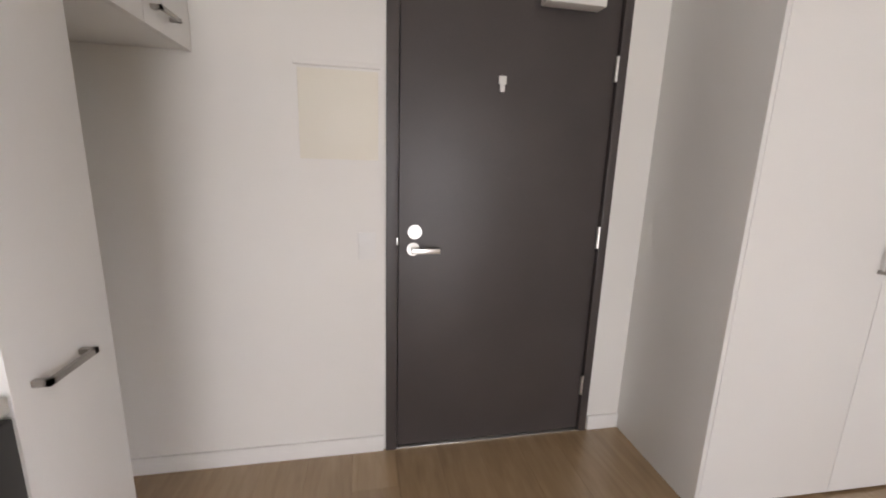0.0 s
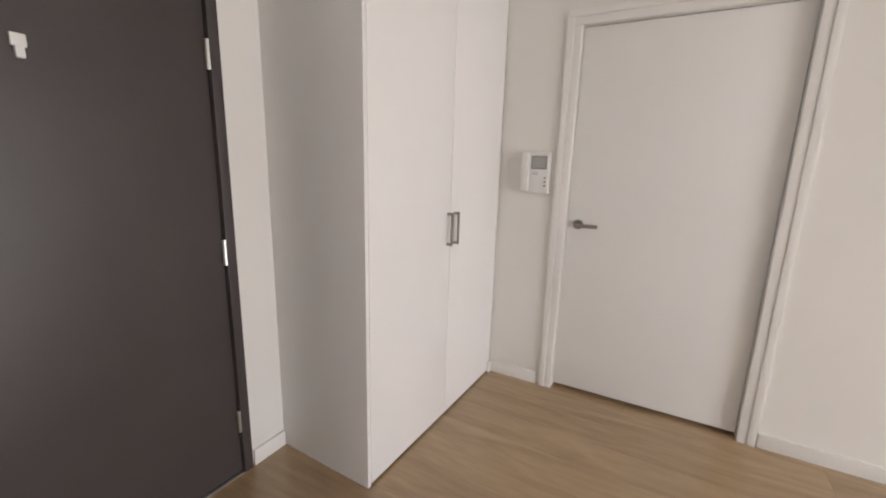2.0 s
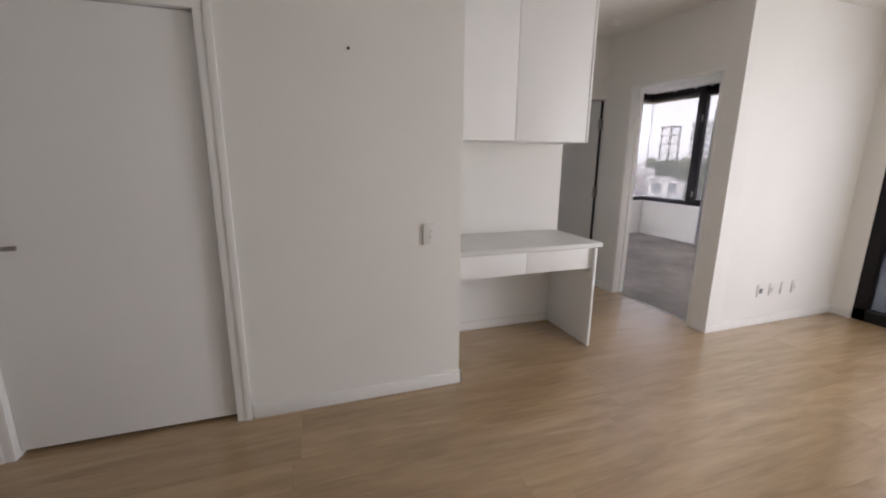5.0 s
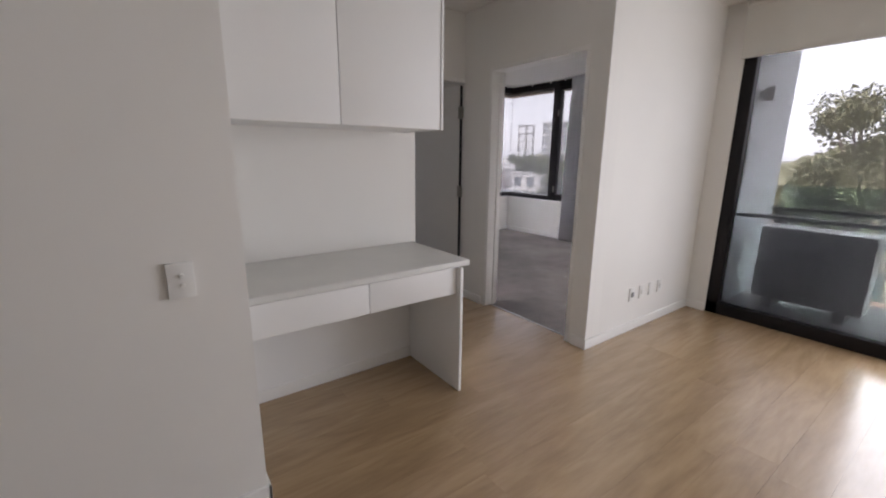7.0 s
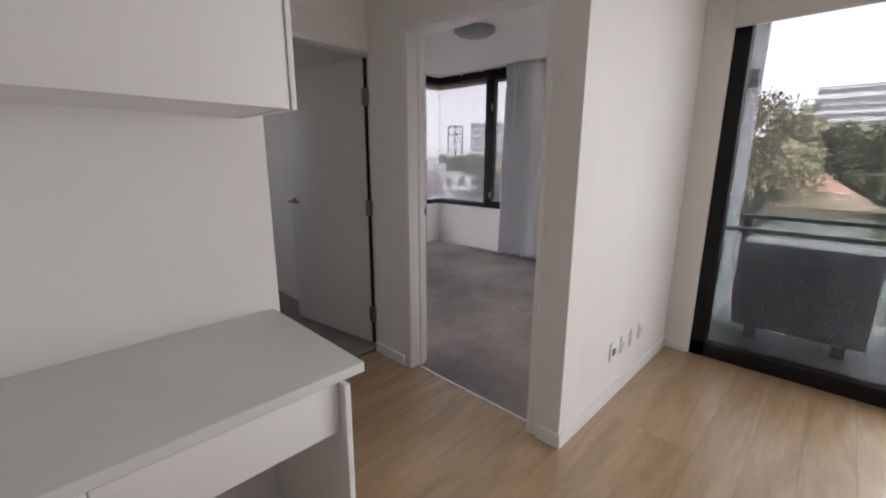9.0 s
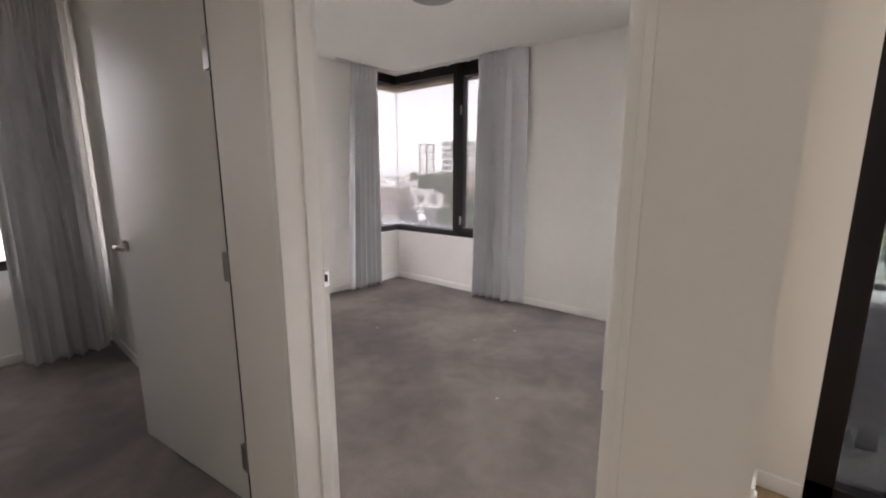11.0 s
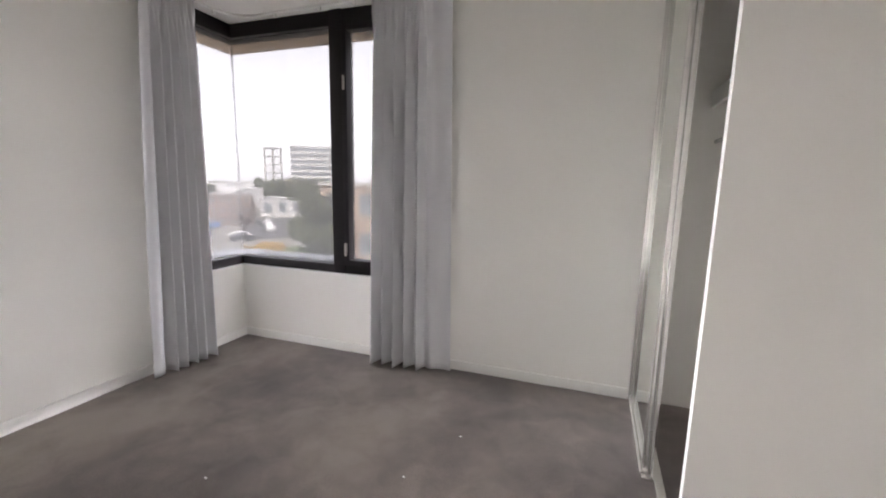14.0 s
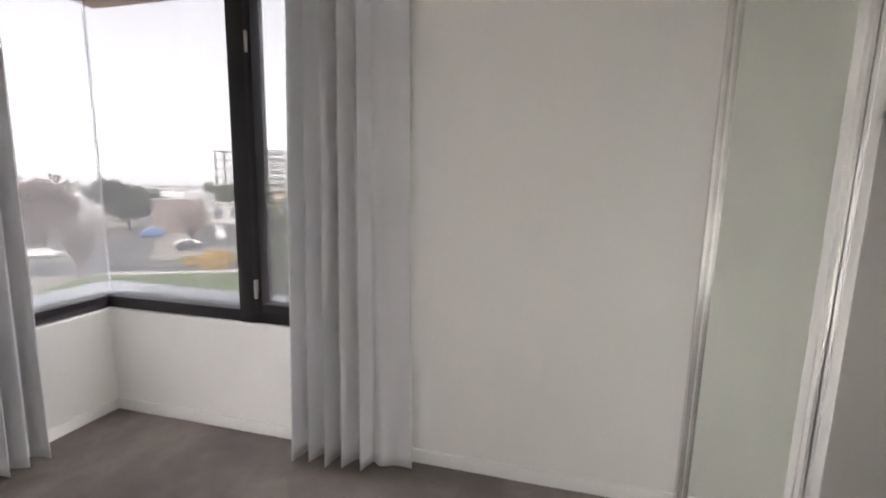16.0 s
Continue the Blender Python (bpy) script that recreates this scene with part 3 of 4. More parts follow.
# Dark strips stand in for the shade in the hinge-side gap.
boxes("gap_shade", [(LX + 0.1005, LX + 0.117, -3.954, -3.926, 0.012, 2.046), (LX + 0.117, LX + 0.1205, -3.954, -3.9035, 0.012, 2.046)], SHADOWLINE, d3)

bm = bmesh.new()
add_tube(bm, (3.81, -3.50, H - 0.035), (3.81, -3.50, H + 0.001), 0.055, 28, 0.062)
add_tube(bm, (3.81, -3.50, H - 0.045), (3.81, -3.50, H - 0.034), 0.035, 24)
tagged(mesh_from("smoke_detector", bm, PLASTIC, smooth=True), "round white smoke detector on the ceiling", "smoke detector")

# ---- bedroom doorway ----
d4 = structure(base("door_4", 3.47, LY, 0), "plain white flush bedroom door with lever handle, standing open", "door")
inner_door_frame(d4, LY, DW + 0.02, DE - 0.02, 1, top=2.098, axis="y", depth=0.133, back=True, w=0.03, thick=0.004)
HX, HY = DW + 0.03, BN - 0.008
bm = bmesh.new()
add_box(bm, (HX, HY - 0.915, 0.016), (HX + 0.038, HY, 2.092), 0.002)
leaf4 = mesh_from("leaf", bm, LAMINATE, smooth=True, origin=(HX, HY, 0))
bpy.context.view_layer.update()
lever(leaf4, (HX + 0.038, HY - 0.850, 1.06), (1, 0, 0), (0, 1, 0), NICKEL)
bm = bmesh.new()
add_tube(bm, (HX + 0.038, HY - 0.850, 0.985), (HX + 0.052, HY - 0.850, 0.985), 0.018, 18)
add_box(bm, (HX + 0.05, HY - 0.858, 0.970), (HX + 0.072, HY - 0.842, 1.000), 0.002)
mesh_from("lock_turn", bm, NICKEL, leaf4, smooth=True)
for z in (1.85, 1.08, 0.25):
    bm = bmesh.new()
    add_box(bm, (HX + 0.002, HY - 0.001, z - 0.05), (HX + 0.036, HY + 0.002, z + 0.05), 0.0008)
    for k in (-1.5, -0.5, 0.5, 1.5):
        add_tube(bm, (HX - 0.003, HY + 0.004, z + k * 0.025 - 0.011), (HX - 0.003, HY + 0.004, z + k * 0.025 + 0.011), 0.006, 10)
    mesh_from("hinge", bm, STEEL, leaf4, smooth=True)
    bm = bmesh.new()
    for k in (-0.036, -0.012, 0.012, 0.036):
        x = HX + (0.024 if k in (-0.036, 0.012) else 0.013)
        add_tube(bm, (x, HY + 0.001, z + k), (x, HY + 0.0032, z + k), 0.0042, 12)
    mesh_from("screw", bm, GREYPLASTIC, leaf4)
leaf4.parent = d4
leaf4.matrix_parent_inverse = d4.matrix_basis.inverted()
leaf4.rotation_euler = (0, 0, radians(11.7))
boxes("strike_plate", [(DE - 0.0235, DE - 0.019, BN + 0.016, BN + 0.034, 1.04, 1.095)], ALU, d4, 0.001)
# Raised dark patch stands for the shaded hole in the plate.
boxes("strike_hole", [(DE - 0.025, DE - 0.0225, BN + 0.021, BN + 0.030, 1.056, 1.080)], SHADOWLINE, d4)
boxes("doorstop", [(DE - 0.033, DE - 0.021, BN + 0.045, BN + 0.085, 0, 2.098), (DW + 0.021, DW + 0.033, BN + 0.045, BN + 0.085, 0, 2.098)], TRIM, d4, 0.002)
structure(boxes("trim_carpet_bar", [(DW + 0.021, DE - 0.034, -3.932, -3.917, -0.004, 0.007)], ALU, bevel=0.002), "thin aluminium carpet bar in the doorway", "trim")


# ---- living room ----
def socket(y, z, kind):
    s = base("wall_socket", LW, y, z)
    boxes("plate", [(LW - 0.010, LW + 0.001, y - 0.036, y + 0.036, z - 0.055, z + 0.055)], PLASTIC, s, 0.002)
    if kind:
        boxes("outlet", [(LW - 0.018, LW - 0.009, y - 0.016, y + 0.016, z - 0.02, z + 0.02)], GREYPLASTIC if kind == 2 else PLASTIC, s, 0.003)
    return tagged(s, "white plastic wall socket above the skirting", "socket", "sockets on the living room wall")


for y, k in ((-4.445, 2), (-4.595, 1), (-4.745, 0), (-4.89, 1)):
    socket(y, 0.313, k)


def balcony_door():
    d = structure(base("window_1", 1.3, SY, 0), "black framed sliding glass balcony door, closed", "window")
    # Unseen west part of the glazing is added to let in more light.
    x0, x1, y, top = -0.85, 2.652, SY - 0.02, 2.45
    boxes("frame", [(x1 - 0.092, x1, y - 0.1, y + 0.01, 0, top), (x0, x0 + 0.09, y - 0.1, y + 0.01, 0, top), (x0, x1, y - 0.1, y + 0.01, top - 0.06, top), (x0, x1, y - 0.1, y + 0.01, -0.005, 0.105), (1.02, 1.11, y - 0.1, y - 0.01, 0.1, top)], BLACKALU, d, 0.002)
    for a, b in ((x0 + 0.09, 1.02), (1.11, x1 - 0.092)):
        boxes("pane", [(a, b, y - 0.055, y - 0.047, 0.105, top - 0.06)], GLASS, d)
    r = base("roller_blind", 1.3, SY + 0.03, 2.19)
    boxes("cloth", [(x0, 2.657, SY + 0.055, SY + 0.057, 2.20, H - 0.02)], BLIND, r)
    boxes("bottom_bar", [(x0, 2.657, SY + 0.050, SY + 0.062, 2.187, 2.206)], BLIND, r, 0.003)
    bm = bmesh.new()
    add_tube(bm, (x0, SY + 0.04, H - 0.042), (2.657, SY + 0.04, H - 0.042), 0.03, 20)
    mesh_from("roller", bm, BLIND, r, smooth=True)
    tagged(r, "off-white roller blind, part lowered over the balcony door", "blind")


balcony_door()


# ---- bedroom ----
def corner_window():
    w = structure(base("window_2", BX, BY, 0.66), "black aluminium corner window with a glass-to-glass corner", "window")
    y0, y1 = BY - 0.105, BY - 0.018
    xg, top, z0 = BX + 0.06, H, SILL + 0.002
    fr = [(5.32, BX + 0.1, y0, y1, z0, z0 + 0.068), (5.32, BX + 0.1, y0, y1, top - 0.105, top), (BX + 0.018, BX + 0.105, -6.50, y0 + 0.001, z0, z0 + 0.068), (BX + 0.018, BX + 0.105, -6.50, y0 + 0.001, top - 0.105, top),
          (5.845, 5.95, y0, y1 + 0.012, z0 + 0.001, top), (5.32, 5.37, y0, y1, z0, top), (BX + 0.018, BX + 0.105, -6.55, -6.50, z0, top)]
    boxes("frame", fr, BLACKALU, w, 0.002)
    boxes("ledge", [(5.16, BX + 0.06, BY - 0.015, BY + 0.003, z0 - 0.016, z0 - 0.001), (BX - 0.003, BX + 0.015, -6.50, BY + 0.004, z0 - 0.016, z0 - 0.001)], TRIM, w, 0.002)
    boxes("sash", [(5.80, 5.844, y0 + 0.01, y1 + 0.02, z0 + 0.07, top - 0.11), (5.371, 5.41, y0 + 0.01, y1 + 0.02, z0 + 0.07, top - 0.11), (5.41, 5.80, y0 + 0.01, y1 + 0.02, z0 + 0.07, z0 + 0.115), (5.41, 5.80, y0 + 0.01, y1 + 0.02, top - 0.155, top - 0.11)], BLACKALU, w, 0.002)
    boxes("handle", [(5.815, 5.828, y1 + 0.02, y1 + 0.032, 0.83, 0.90), (5.812, 5.830, y1 + 0.03, y1 + 0.042, 0.80, 0.90)], NICKEL, w, 0.002)
    boxes("latch", [(5.815, 5.828, y1 + 0.02, y1 + 0.036, 2.06, 2.16)], NICKEL, w, 0.002)
    yg = BY - 0.062
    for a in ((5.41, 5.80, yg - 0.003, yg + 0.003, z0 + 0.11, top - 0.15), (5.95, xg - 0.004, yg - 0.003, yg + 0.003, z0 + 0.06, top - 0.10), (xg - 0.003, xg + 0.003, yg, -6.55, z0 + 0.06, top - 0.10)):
        pane = boxes("pane", [a], DIMVIEWGLASS, w)
        # Shadow off: the made-up view tint takes no light from the room.
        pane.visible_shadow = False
    boxes("glass_joint", [(xg - 0.006, xg + 0.006, yg - 0.006, yg + 0.006, z0 + 0.06, top - 0.10)], SILICONE, w, 0.001)
    boxes("outer_sill", [(5.1, BX + 0.4, y0 - 0.22, y0 - 0.002, z0 - 0.05, z0 + 0.075), (BX + 0.107, BX + 0.4, y0, -6.45, z0 - 0.05, z0 + 0.075)], RENDERED, w, 0.004)
    boxes("outer_soffit", [(5.0, BX + 0.33, y0 - 0.22, y0 - 0.002, 2.50, 2.70), (BX + 0.107, BX + 0.33, y0, -6.3, 2.50, 2.70)], SOFFIT, w)
    return w


swing(corner_window())


def curtain(name, p, q, p2, q2, z0, z1, pleats, seed, flat=0.25, depth=0.045, side=1):
    """A pinch-pleated curtain whose head runs from p (the flat return) to q and whose hem runs from p2 to q2."""
    rnd = random.Random(seed)
    p, q, p2, q2 = (Vector((*a, 0)) for a in (p, q, p2, q2))
    n, rows = 26 + pleats * 24, 48
    out = Vector((-(q - p).y, (q - p).x, 0)).normalized()
    wide = (q - p).normalized()
    wob = [rnd.uniform(-0.5, 0.5) for _ in range(pleats + 3)]
    amp = [rnd.uniform(0.55, 1.35) for _ in range(pleats + 3)]
    bm = bmesh.new()
    grid = []
    for j in range(rows + 1):
        v = j / rows
        line = []
        for i in range(n + 1):
            u = i / n
            k = max(0.0, (u - flat) / (1 - flat)) * pleats
            a, f = int(min(k, pleats)), k - int(k)
            ease = f * f * (3 - 2 * f)
            drift = (wob[a] * (1 - ease) + wob[a + 1] * ease) * min(1.0, v * 1.6)
            ph = k * 2 * math.pi + drift
            on = min(1.0, max(0.0, (u - flat * 0.75) / 0.08))
            size = depth * (amp[a] * (1 - ease) + amp[a + 1] * ease)
            s = math.sin(ph)
            body = side * (1.7 * abs(math.sin(ph / 2)) - 0.85) * size * (0.85 + 0.15 * v)
            tight = (0.5 * s + 0.35 * math.sin(3 * ph + 0.6)) * depth * 0.42
            m = min(1.0, max(0.0, (v - 0.035) / 0.10))
            wave = on * (tight * (1 - m) + body * m) + (1 - on) * (0.012 * math.sin(u / flat * 5.0 + 2.5 * v) - 0.04 * (1 - u / flat) * (u < flat))
            b = p.lerp(q, u).lerp(p2.lerp(q2, u), v ** 0.8)
            b = b + out * wave + wide * (0.010 * on * m * math.sin(ph))
            hem = 0.006 * math.sin(ph * 0.5 + seed) * (v > 0.985)
            line.append(bm.verts.new((b.x, b.y, z1 + (z0 - z1) * v + hem)))
        grid.append(line)
    for j in range(rows):
        for i in range(n):
            bm.faces.new((grid[j][i], grid[j][i + 1], grid[j + 1][i + 1], grid[j + 1][i]))
    c = base(name, *((p2 + q2) / 2).xy, z0)
    cloth = mesh_from("cloth", bm, CURTAIN, c)
    cloth.data.polygons.foreach_set("use_smooth", [True] * len(cloth.data.polygons))
    sol = cloth.modifiers.new("thickness", "SOLIDIFY")
    sol.thickness = 0.003
    return tagged(c, "floor-length grey pleated curtain, drawn aside", "curtain", "bedroom curtains")


curtain("curtain", (4.955, -7.015), (5.505, -6.995), (4.905, -7.005), (5.555, -6.985), 0.028, 2.622, 5, 3, 0.30, 0.066)
curtain("curtain", (6.755, -6.27), (6.735, -6.65), (6.755, -6.14), (6.725, -6.63), 0.028, 2.622, 5, 8, 0.24, 0.066, -1)
curtain("curtain", (6.93, -3.90), (6.93, -3.45), (6.90, -3.91), (6.88, -3.42), 0.02, 2.612, 5, 5, 0.1, 0.055)


def curtain_track():
    bm = bmesh.new()
    r, cx, cy = 0.22, 6.745 - 0.22, -7.015 + 0.22
    pts = [(6.745, -6.1), (6.745, cy)] + [(cx + r * math.cos(a), cy + r * math.sin(a)) for a in [-math.pi / 2 * i / 8 for i in range(1, 8)]] + [(cx, -7.015), (4.85, -7.035)]
    for a, b in zip(pts, pts[1:]):
        add_tube(bm, (*a, H - 0.012), (*b, H - 0.012), 0.011, 8)
    for x in (5.66, 5.95, 6.35):
        add_box(bm, (x - 0.01, -7.025, H - 0.045), (x + 0.01, -7.005, H - 0.012))
    add_box(bm, (6.735, -6.83, H - 0.045), (6.755, -6.81, H - 0.012))
    tagged(mesh_from("curtain_track", bm, PLASTIC), "white bent curtain track on the ceiling", "curtain track")


curtain_track()

bm = bmesh.new()
add_tube(bm, (4.84, -5.53, H - 0.03), (4.84, -5.53, H + 0.001), 0.20, 40, 0.205)
add_tube(bm, (4.84, -5.53, H - 0.06), (4.84, -5.53, H - 0.03), 0.15, 40, 0.195)
tagged(mesh_from("ceiling_light", bm, [GREYPLASTIC], smooth=True), "round grey-rimmed flush ceiling light, off", "ceiling light")


# ---- wardrobe ----
def wardrobe():
    xf = 3.68
    w = base("built_in_wardrobe", 3.4, -6.6, 0)
    boxes("bottom_track", [(xf - 0.075, xf + 0.028, BY - 0.078, -6.36, 0.004, 0.018), (xf - 0.075, xf - 0.035, -6.36, -5.877, 0.004, 0.018), (xf + 0.018, xf + 0.028, BY - 0.078, -6.36, 0.018, 0.045), (xf - 0.03, xf - 0.024, BY - 0.078, -6.36, 0.018, 0.030)], ALU, w, 0.001)
    boxes("top_track", [(xf - 0.085, xf + 0.028, BY - 0.078, -5.877, H - 0.05, H - 0.002)], ALU, w, 0.001)
    boxes("wall_channel", [(xf - 0.075, xf + 0.028, BY - 0.079, BY - 0.052, 0.046, H - 0.05)], ALU, w, 0.002)
    for k, (a, b) in enumerate(((BY - 0.05, -6.39), (BY - 0.03, -6.372))):
        x = xf + 0.004 - 0.0225 * k
        door = boxes("door", [(x - 0.004, x, a + 0.03, b - 0.03, 0.06, H - 0.06)], MIRROR, w)
        door.name = "mirror"
        each("stile", [(x - 0.012, x + 0.010, a, a + 0.034, 0.03, H - 0.05), (x - 0.012, x + 0.010, b - 0.034, b, 0.03, H - 0.05), (x - 0.011, x + 0.009, a + 0.034, b - 0.034, 0.03, 0.062), (x - 0.011, x + 0.009, a + 0.034, b - 0.034, H - 0.085, H - 0.05)], ALU, w, 0.004)
    boxes("shelf", [(BW + 0.002, 3.43, BY - 0.078, -5.877, 1.895, 1.915), (3.412, 3.43, BY - 0.078, -5.877, 1.83, 1.895)], LAMINATE, w, 0.001)
    bm = bmesh.new()
    add_tube(bm, (3.38, BY - 0.078, 1.645), (3.38, -5.877, 1.645), 0.0125, 16)
    mesh_from("rail", bm, NICKEL, w, smooth=True)
    tagged(w, "built-in wardrobe with mirrored sliding doors pushed to one end", "wardrobe")


wardrobe()


def lint(x, y, seed):
    """A fleck of pale fluff on the carpet."""
    rnd = random.Random(seed)
    bm = bmesh.new()
    bmesh.ops.create_icosphere(bm, subdivisions=2, radius=0.5, matrix=Matrix.LocRotScale((x, y, 0.008), Euler((0, 0, rnd.uniform(0, 3))), (0.016, 0.008, 0.005)))
    for v in bm.verts:
        v.co += Vector((rnd.uniform(-1, 1), rnd.uniform(-1, 1), 0)) * 0.003
    tagged(mesh_from("lint_fleck", bm, PLASTIC, smooth=True), "small pale fleck of fluff lying on the carpet", "lint", "flecks on the bedroom carpet")


for k, (x, y) in enumerate(((4.75, -5.95), (4.6, -6.35), (5.6, -5.6), (4.1, -5.3))):
    lint(x, y, k)


def second_window():
    w = structure(base("window_3", 7.1, -3.35, 0.7), "black framed window of the second bedroom", "window")
    boxes("frame", [(7.12, 7.18, -3.8, -2.9, 0.70, 0.77), (7.12, 7.18, -3.8, -2.9, 2.43, 2.5), (7.12, 7.18, -3.8, -3.74, 0.77, 2.43), (7.12, 7.18, -2.96, -2.9, 0.77, 2.43)], BLACKALU, w, 0.002)
    boxes("pane", [(7.148, 7.154, -3.74, -2.96, 0.77, 2.43)], DIMGLASS, w)


second_window()


# ---- balcony ----
# Paving colour is raised to bounce light onto the cooling unit.
DECK = material("balcony_paving", (0.42, 0.40, 0.385), 0.7, vary=0.15, scale=4, fine=80, bump=0.2)
structure(boxes("balcony_floor", [(WX - 0.5, 2.83, -7.15, SY - 0.15, -0.25, -0.04)], DECK), "grey paved balcony floor", "floor")
# Slab added out of view to cut steep sky light at the glass.
structure(boxes("ceiling_balcony", [(WX - 0.5, 2.83, -7.15, SY - 0.15, 2.78, 3.0)], RENDERED), "unseen slab added over the balcony to cut sky light", "ceiling")
structure(boxes("wall_balcony", [(2.70, LW - 0.001, -7.06, SY - 0.152, -0.04, 2.78)], RENDERED), "white rendered balcony side wall", "wall")


def balcony_things():
    r = base("balcony_railing", 1.0, -7.05, -0.04)
    for i in range(3):
        x1 = 2.66 - 1.2 * i
        pane = boxes("pane", [(x1 - 1.16, x1, -7.10, -7.088, 0.02, 1.12)], FROSTED, r)
        pane.visible_shadow = False
    boxes("handrail", [(WX, 2.70, -7.03, -6.99, 0.85, 0.885)], BLACKALU, r, 0.004)
    each("post", [(2.62 - 1.2 * i - 0.02, 2.66 - 1.2 * i, -7.08, -7.04, -0.04, 0.87) for i in range(4)], BLACKALU, r, 0.002)
    tagged(r, "glass balcony balustrade with dark metal handrail", "railing")
    g = base("screen_rail", 2.3, -6.1, -0.04)
    boxes("rail", [(1.5, 2.70, -6.12, -6.08, 0.845, 0.88)], GREYPLASTIC, g, 0.003)
    boxes("leg", [(1.5, 1.53, -6.12, -6.09, -0.04, 0.845)], GREYPLASTIC, g, 0.002)
    tagged(g, "grey metal rail in front of the cooling unit", "rail")
    w = base("wall_lamp", 2.70, -6.1, 1.92)
    boxes("housing", [(2.58, 2.66, -6.15, -6.06, 1.92, 2.04)], GREYPLASTIC, w, 0.006)
    boxes("bracket", [(2.655, 2.701, -6.125, -6.085, 1.95, 2.01)], GREYPLASTIC, w, 0.003)
    tagged(w, "dark grey box wall lamp on the balcony wall", "lamp")
    a = base("cooling_unit", 2.15, -6.4, -0.04)
    x0, x1, y0, y1 = 1.72, 2.53, -6.52, -6.20
    boxes("case", [(x0, x1, y0, y1, 0.06, 0.76)], PLASTIC, a, 0.012)
    each("foot", [(x0 + 0.1, x0 + 0.18, y0, y1, -0.04, 0.06), (x1 - 0.18, x1 - 0.1, y0, y1, -0.04, 0.06)], GREYPLASTIC, a)
    boxes("grille_back", [(x0 + 0.28, x1 - 0.035, y1 + 0.001, y1 + 0.006, 0.10, 0.72)], GREYPLASTIC, a)
    bars = [(x0 + 0.28, x1 - 0.035, y1 + 0.005, y1 + 0.016, 0.10 + 0.088 * i, 0.118 + 0.088 * i) for i in range(8)]
    bars += [(x0 + 0.28 + 0.119 * i, x0 + 0.298 + 0.119 * i, y1 + 0.005, y1 + 0.018, 0.10, 0.735) for i in range(5)]
    boxes("grille", bars, PLASTIC, a)
    tagged(a, "white outdoor cooling unit with square grille on the balcony", "air conditioner")


balcony_things()

# ---- outdoors ----
GZ = -10.0
GRASS = material("lawn", (0.10, 0.14, 0.045), 0.9, second=(0.06, 0.085, 0.03), scale=0.15, fine=6)
# Lightened colour stands in for haze over the far ground.
GROUND = material("suburb_ground", (0.26, 0.24, 0.22), 0.9, second=(0.15, 0.15, 0.125), scale=0.03, fine=1.0)
ASPHALT = material("asphalt", (0.085, 0.083, 0.085), 0.85, vary=0.2, scale=0.3, fine=20)
KERB = material("concrete", (0.40, 0.39, 0.37), 0.8, vary=0.1, scale=1, fine=30)
LEAF_DARK = material("dark_leaves", (0.055, 0.068, 0.040), 0.7, second=(0.030, 0.038, 0.025), scale=0.6, fine=6)
LEAF_GUM = material("gum_leaves", (0.26, 0.255, 0.16), 0.6, second=(0.15, 0.155, 0.09), scale=0.9, fine=8)
LEAF_GREEN = material("green_leaves", (0.12, 0.14, 0.07), 0.7, second=(0.065, 0.08, 0.04), scale=0.6, fine=6)
LEAF_GOLD = material("golden_leaves", (0.58, 0.37, 0.07), 0.7, second=(0.40, 0.24, 0.05), scale=0.6, fine=6)
LEAF_RUST = material("rusty_twigs", (0.15, 0.095, 0.075), 0.8, second=(0.09, 0.06, 0.05), scale=0.6, fine=6)
BARK = material("bark", (0.15, 0.115, 0.105), 0.9, vary=0.3, scale=3, fine=30, bump=0.3)
BRICK_TAN = material("tan_brick", (0.42, 0.32, 0.25), 0.85, vary=0.12, scale=0.8, fine=14, bump=0.2)
BRICK_BROWN = material("brown_brick", (0.32, 0.23, 0.19), 0.85, vary=0.14, scale=0.8, fine=14, bump=0.2)
WHITEWALL = material("white_cladding", (0.60, 0.60, 0.60), 0.7, vary=0.06, scale=0.3, fine=5)
PANE = material("dark_panes", (0.16, 0.18, 0.20), 0.25, vary=0.25, scale=0.4, fine=3)
TERRACOTTA = material("terracotta_roof", (0.38, 0.24, 0.18), 0.8, vary=0.2, scale=0.5, fine=8, bump=0.3)
GREYROOF = material("grey_roof", (0.38, 0.37, 0.36), 0.6, vary=0.12, scale=0.3, fine=5)
RUBBER = material("tyre_rubber", (0.02, 0.02, 0.02), 0.8)
PAINTS = [material("car_paint_" + n, c, 0.25, vary=0.03) for n, c in (("white", (0.78, 0.78, 0.78)), ("silver", (0.5, 0.51, 0.53)), ("blue", (0.05, 0.16, 0.42)), ("dark", (0.04, 0.04, 0.05)), ("red", (0.35, 0.05, 0.04)))]


def land(x, y):
    """Height of the ground: flat near by, a hill to the south-west."""
    t = min(1.0, max(0.0, (-y - 110) / 160.0)) * min(1.0, max(0.0, (75 - x) / 60.0))
    return GZ + 26 * t * t * (3 - 2 * t)


def ground():
    bm = bmesh.new()
    xs = [-3000, -1200, -500, -300] + [-220 + 20 * i for i in range(33)] + [520, 700, 1100, 1800, 3000]
    rows = []
    for y in xs:
        rows.append([bm.verts.new((x, y - 120, land(x, y - 120))) for x in xs])
    for a, b in zip(rows, rows[1:]):
        for i in range(len(xs) - 1):
            bm.faces.new((a[i], a[i + 1], b[i + 1], b[i]))
    structure(mesh_from("ground", bm, GROUND, smooth=True, origin=(0, 0, GZ)), "wide suburban ground that reaches the horizon", "ground")


ground()


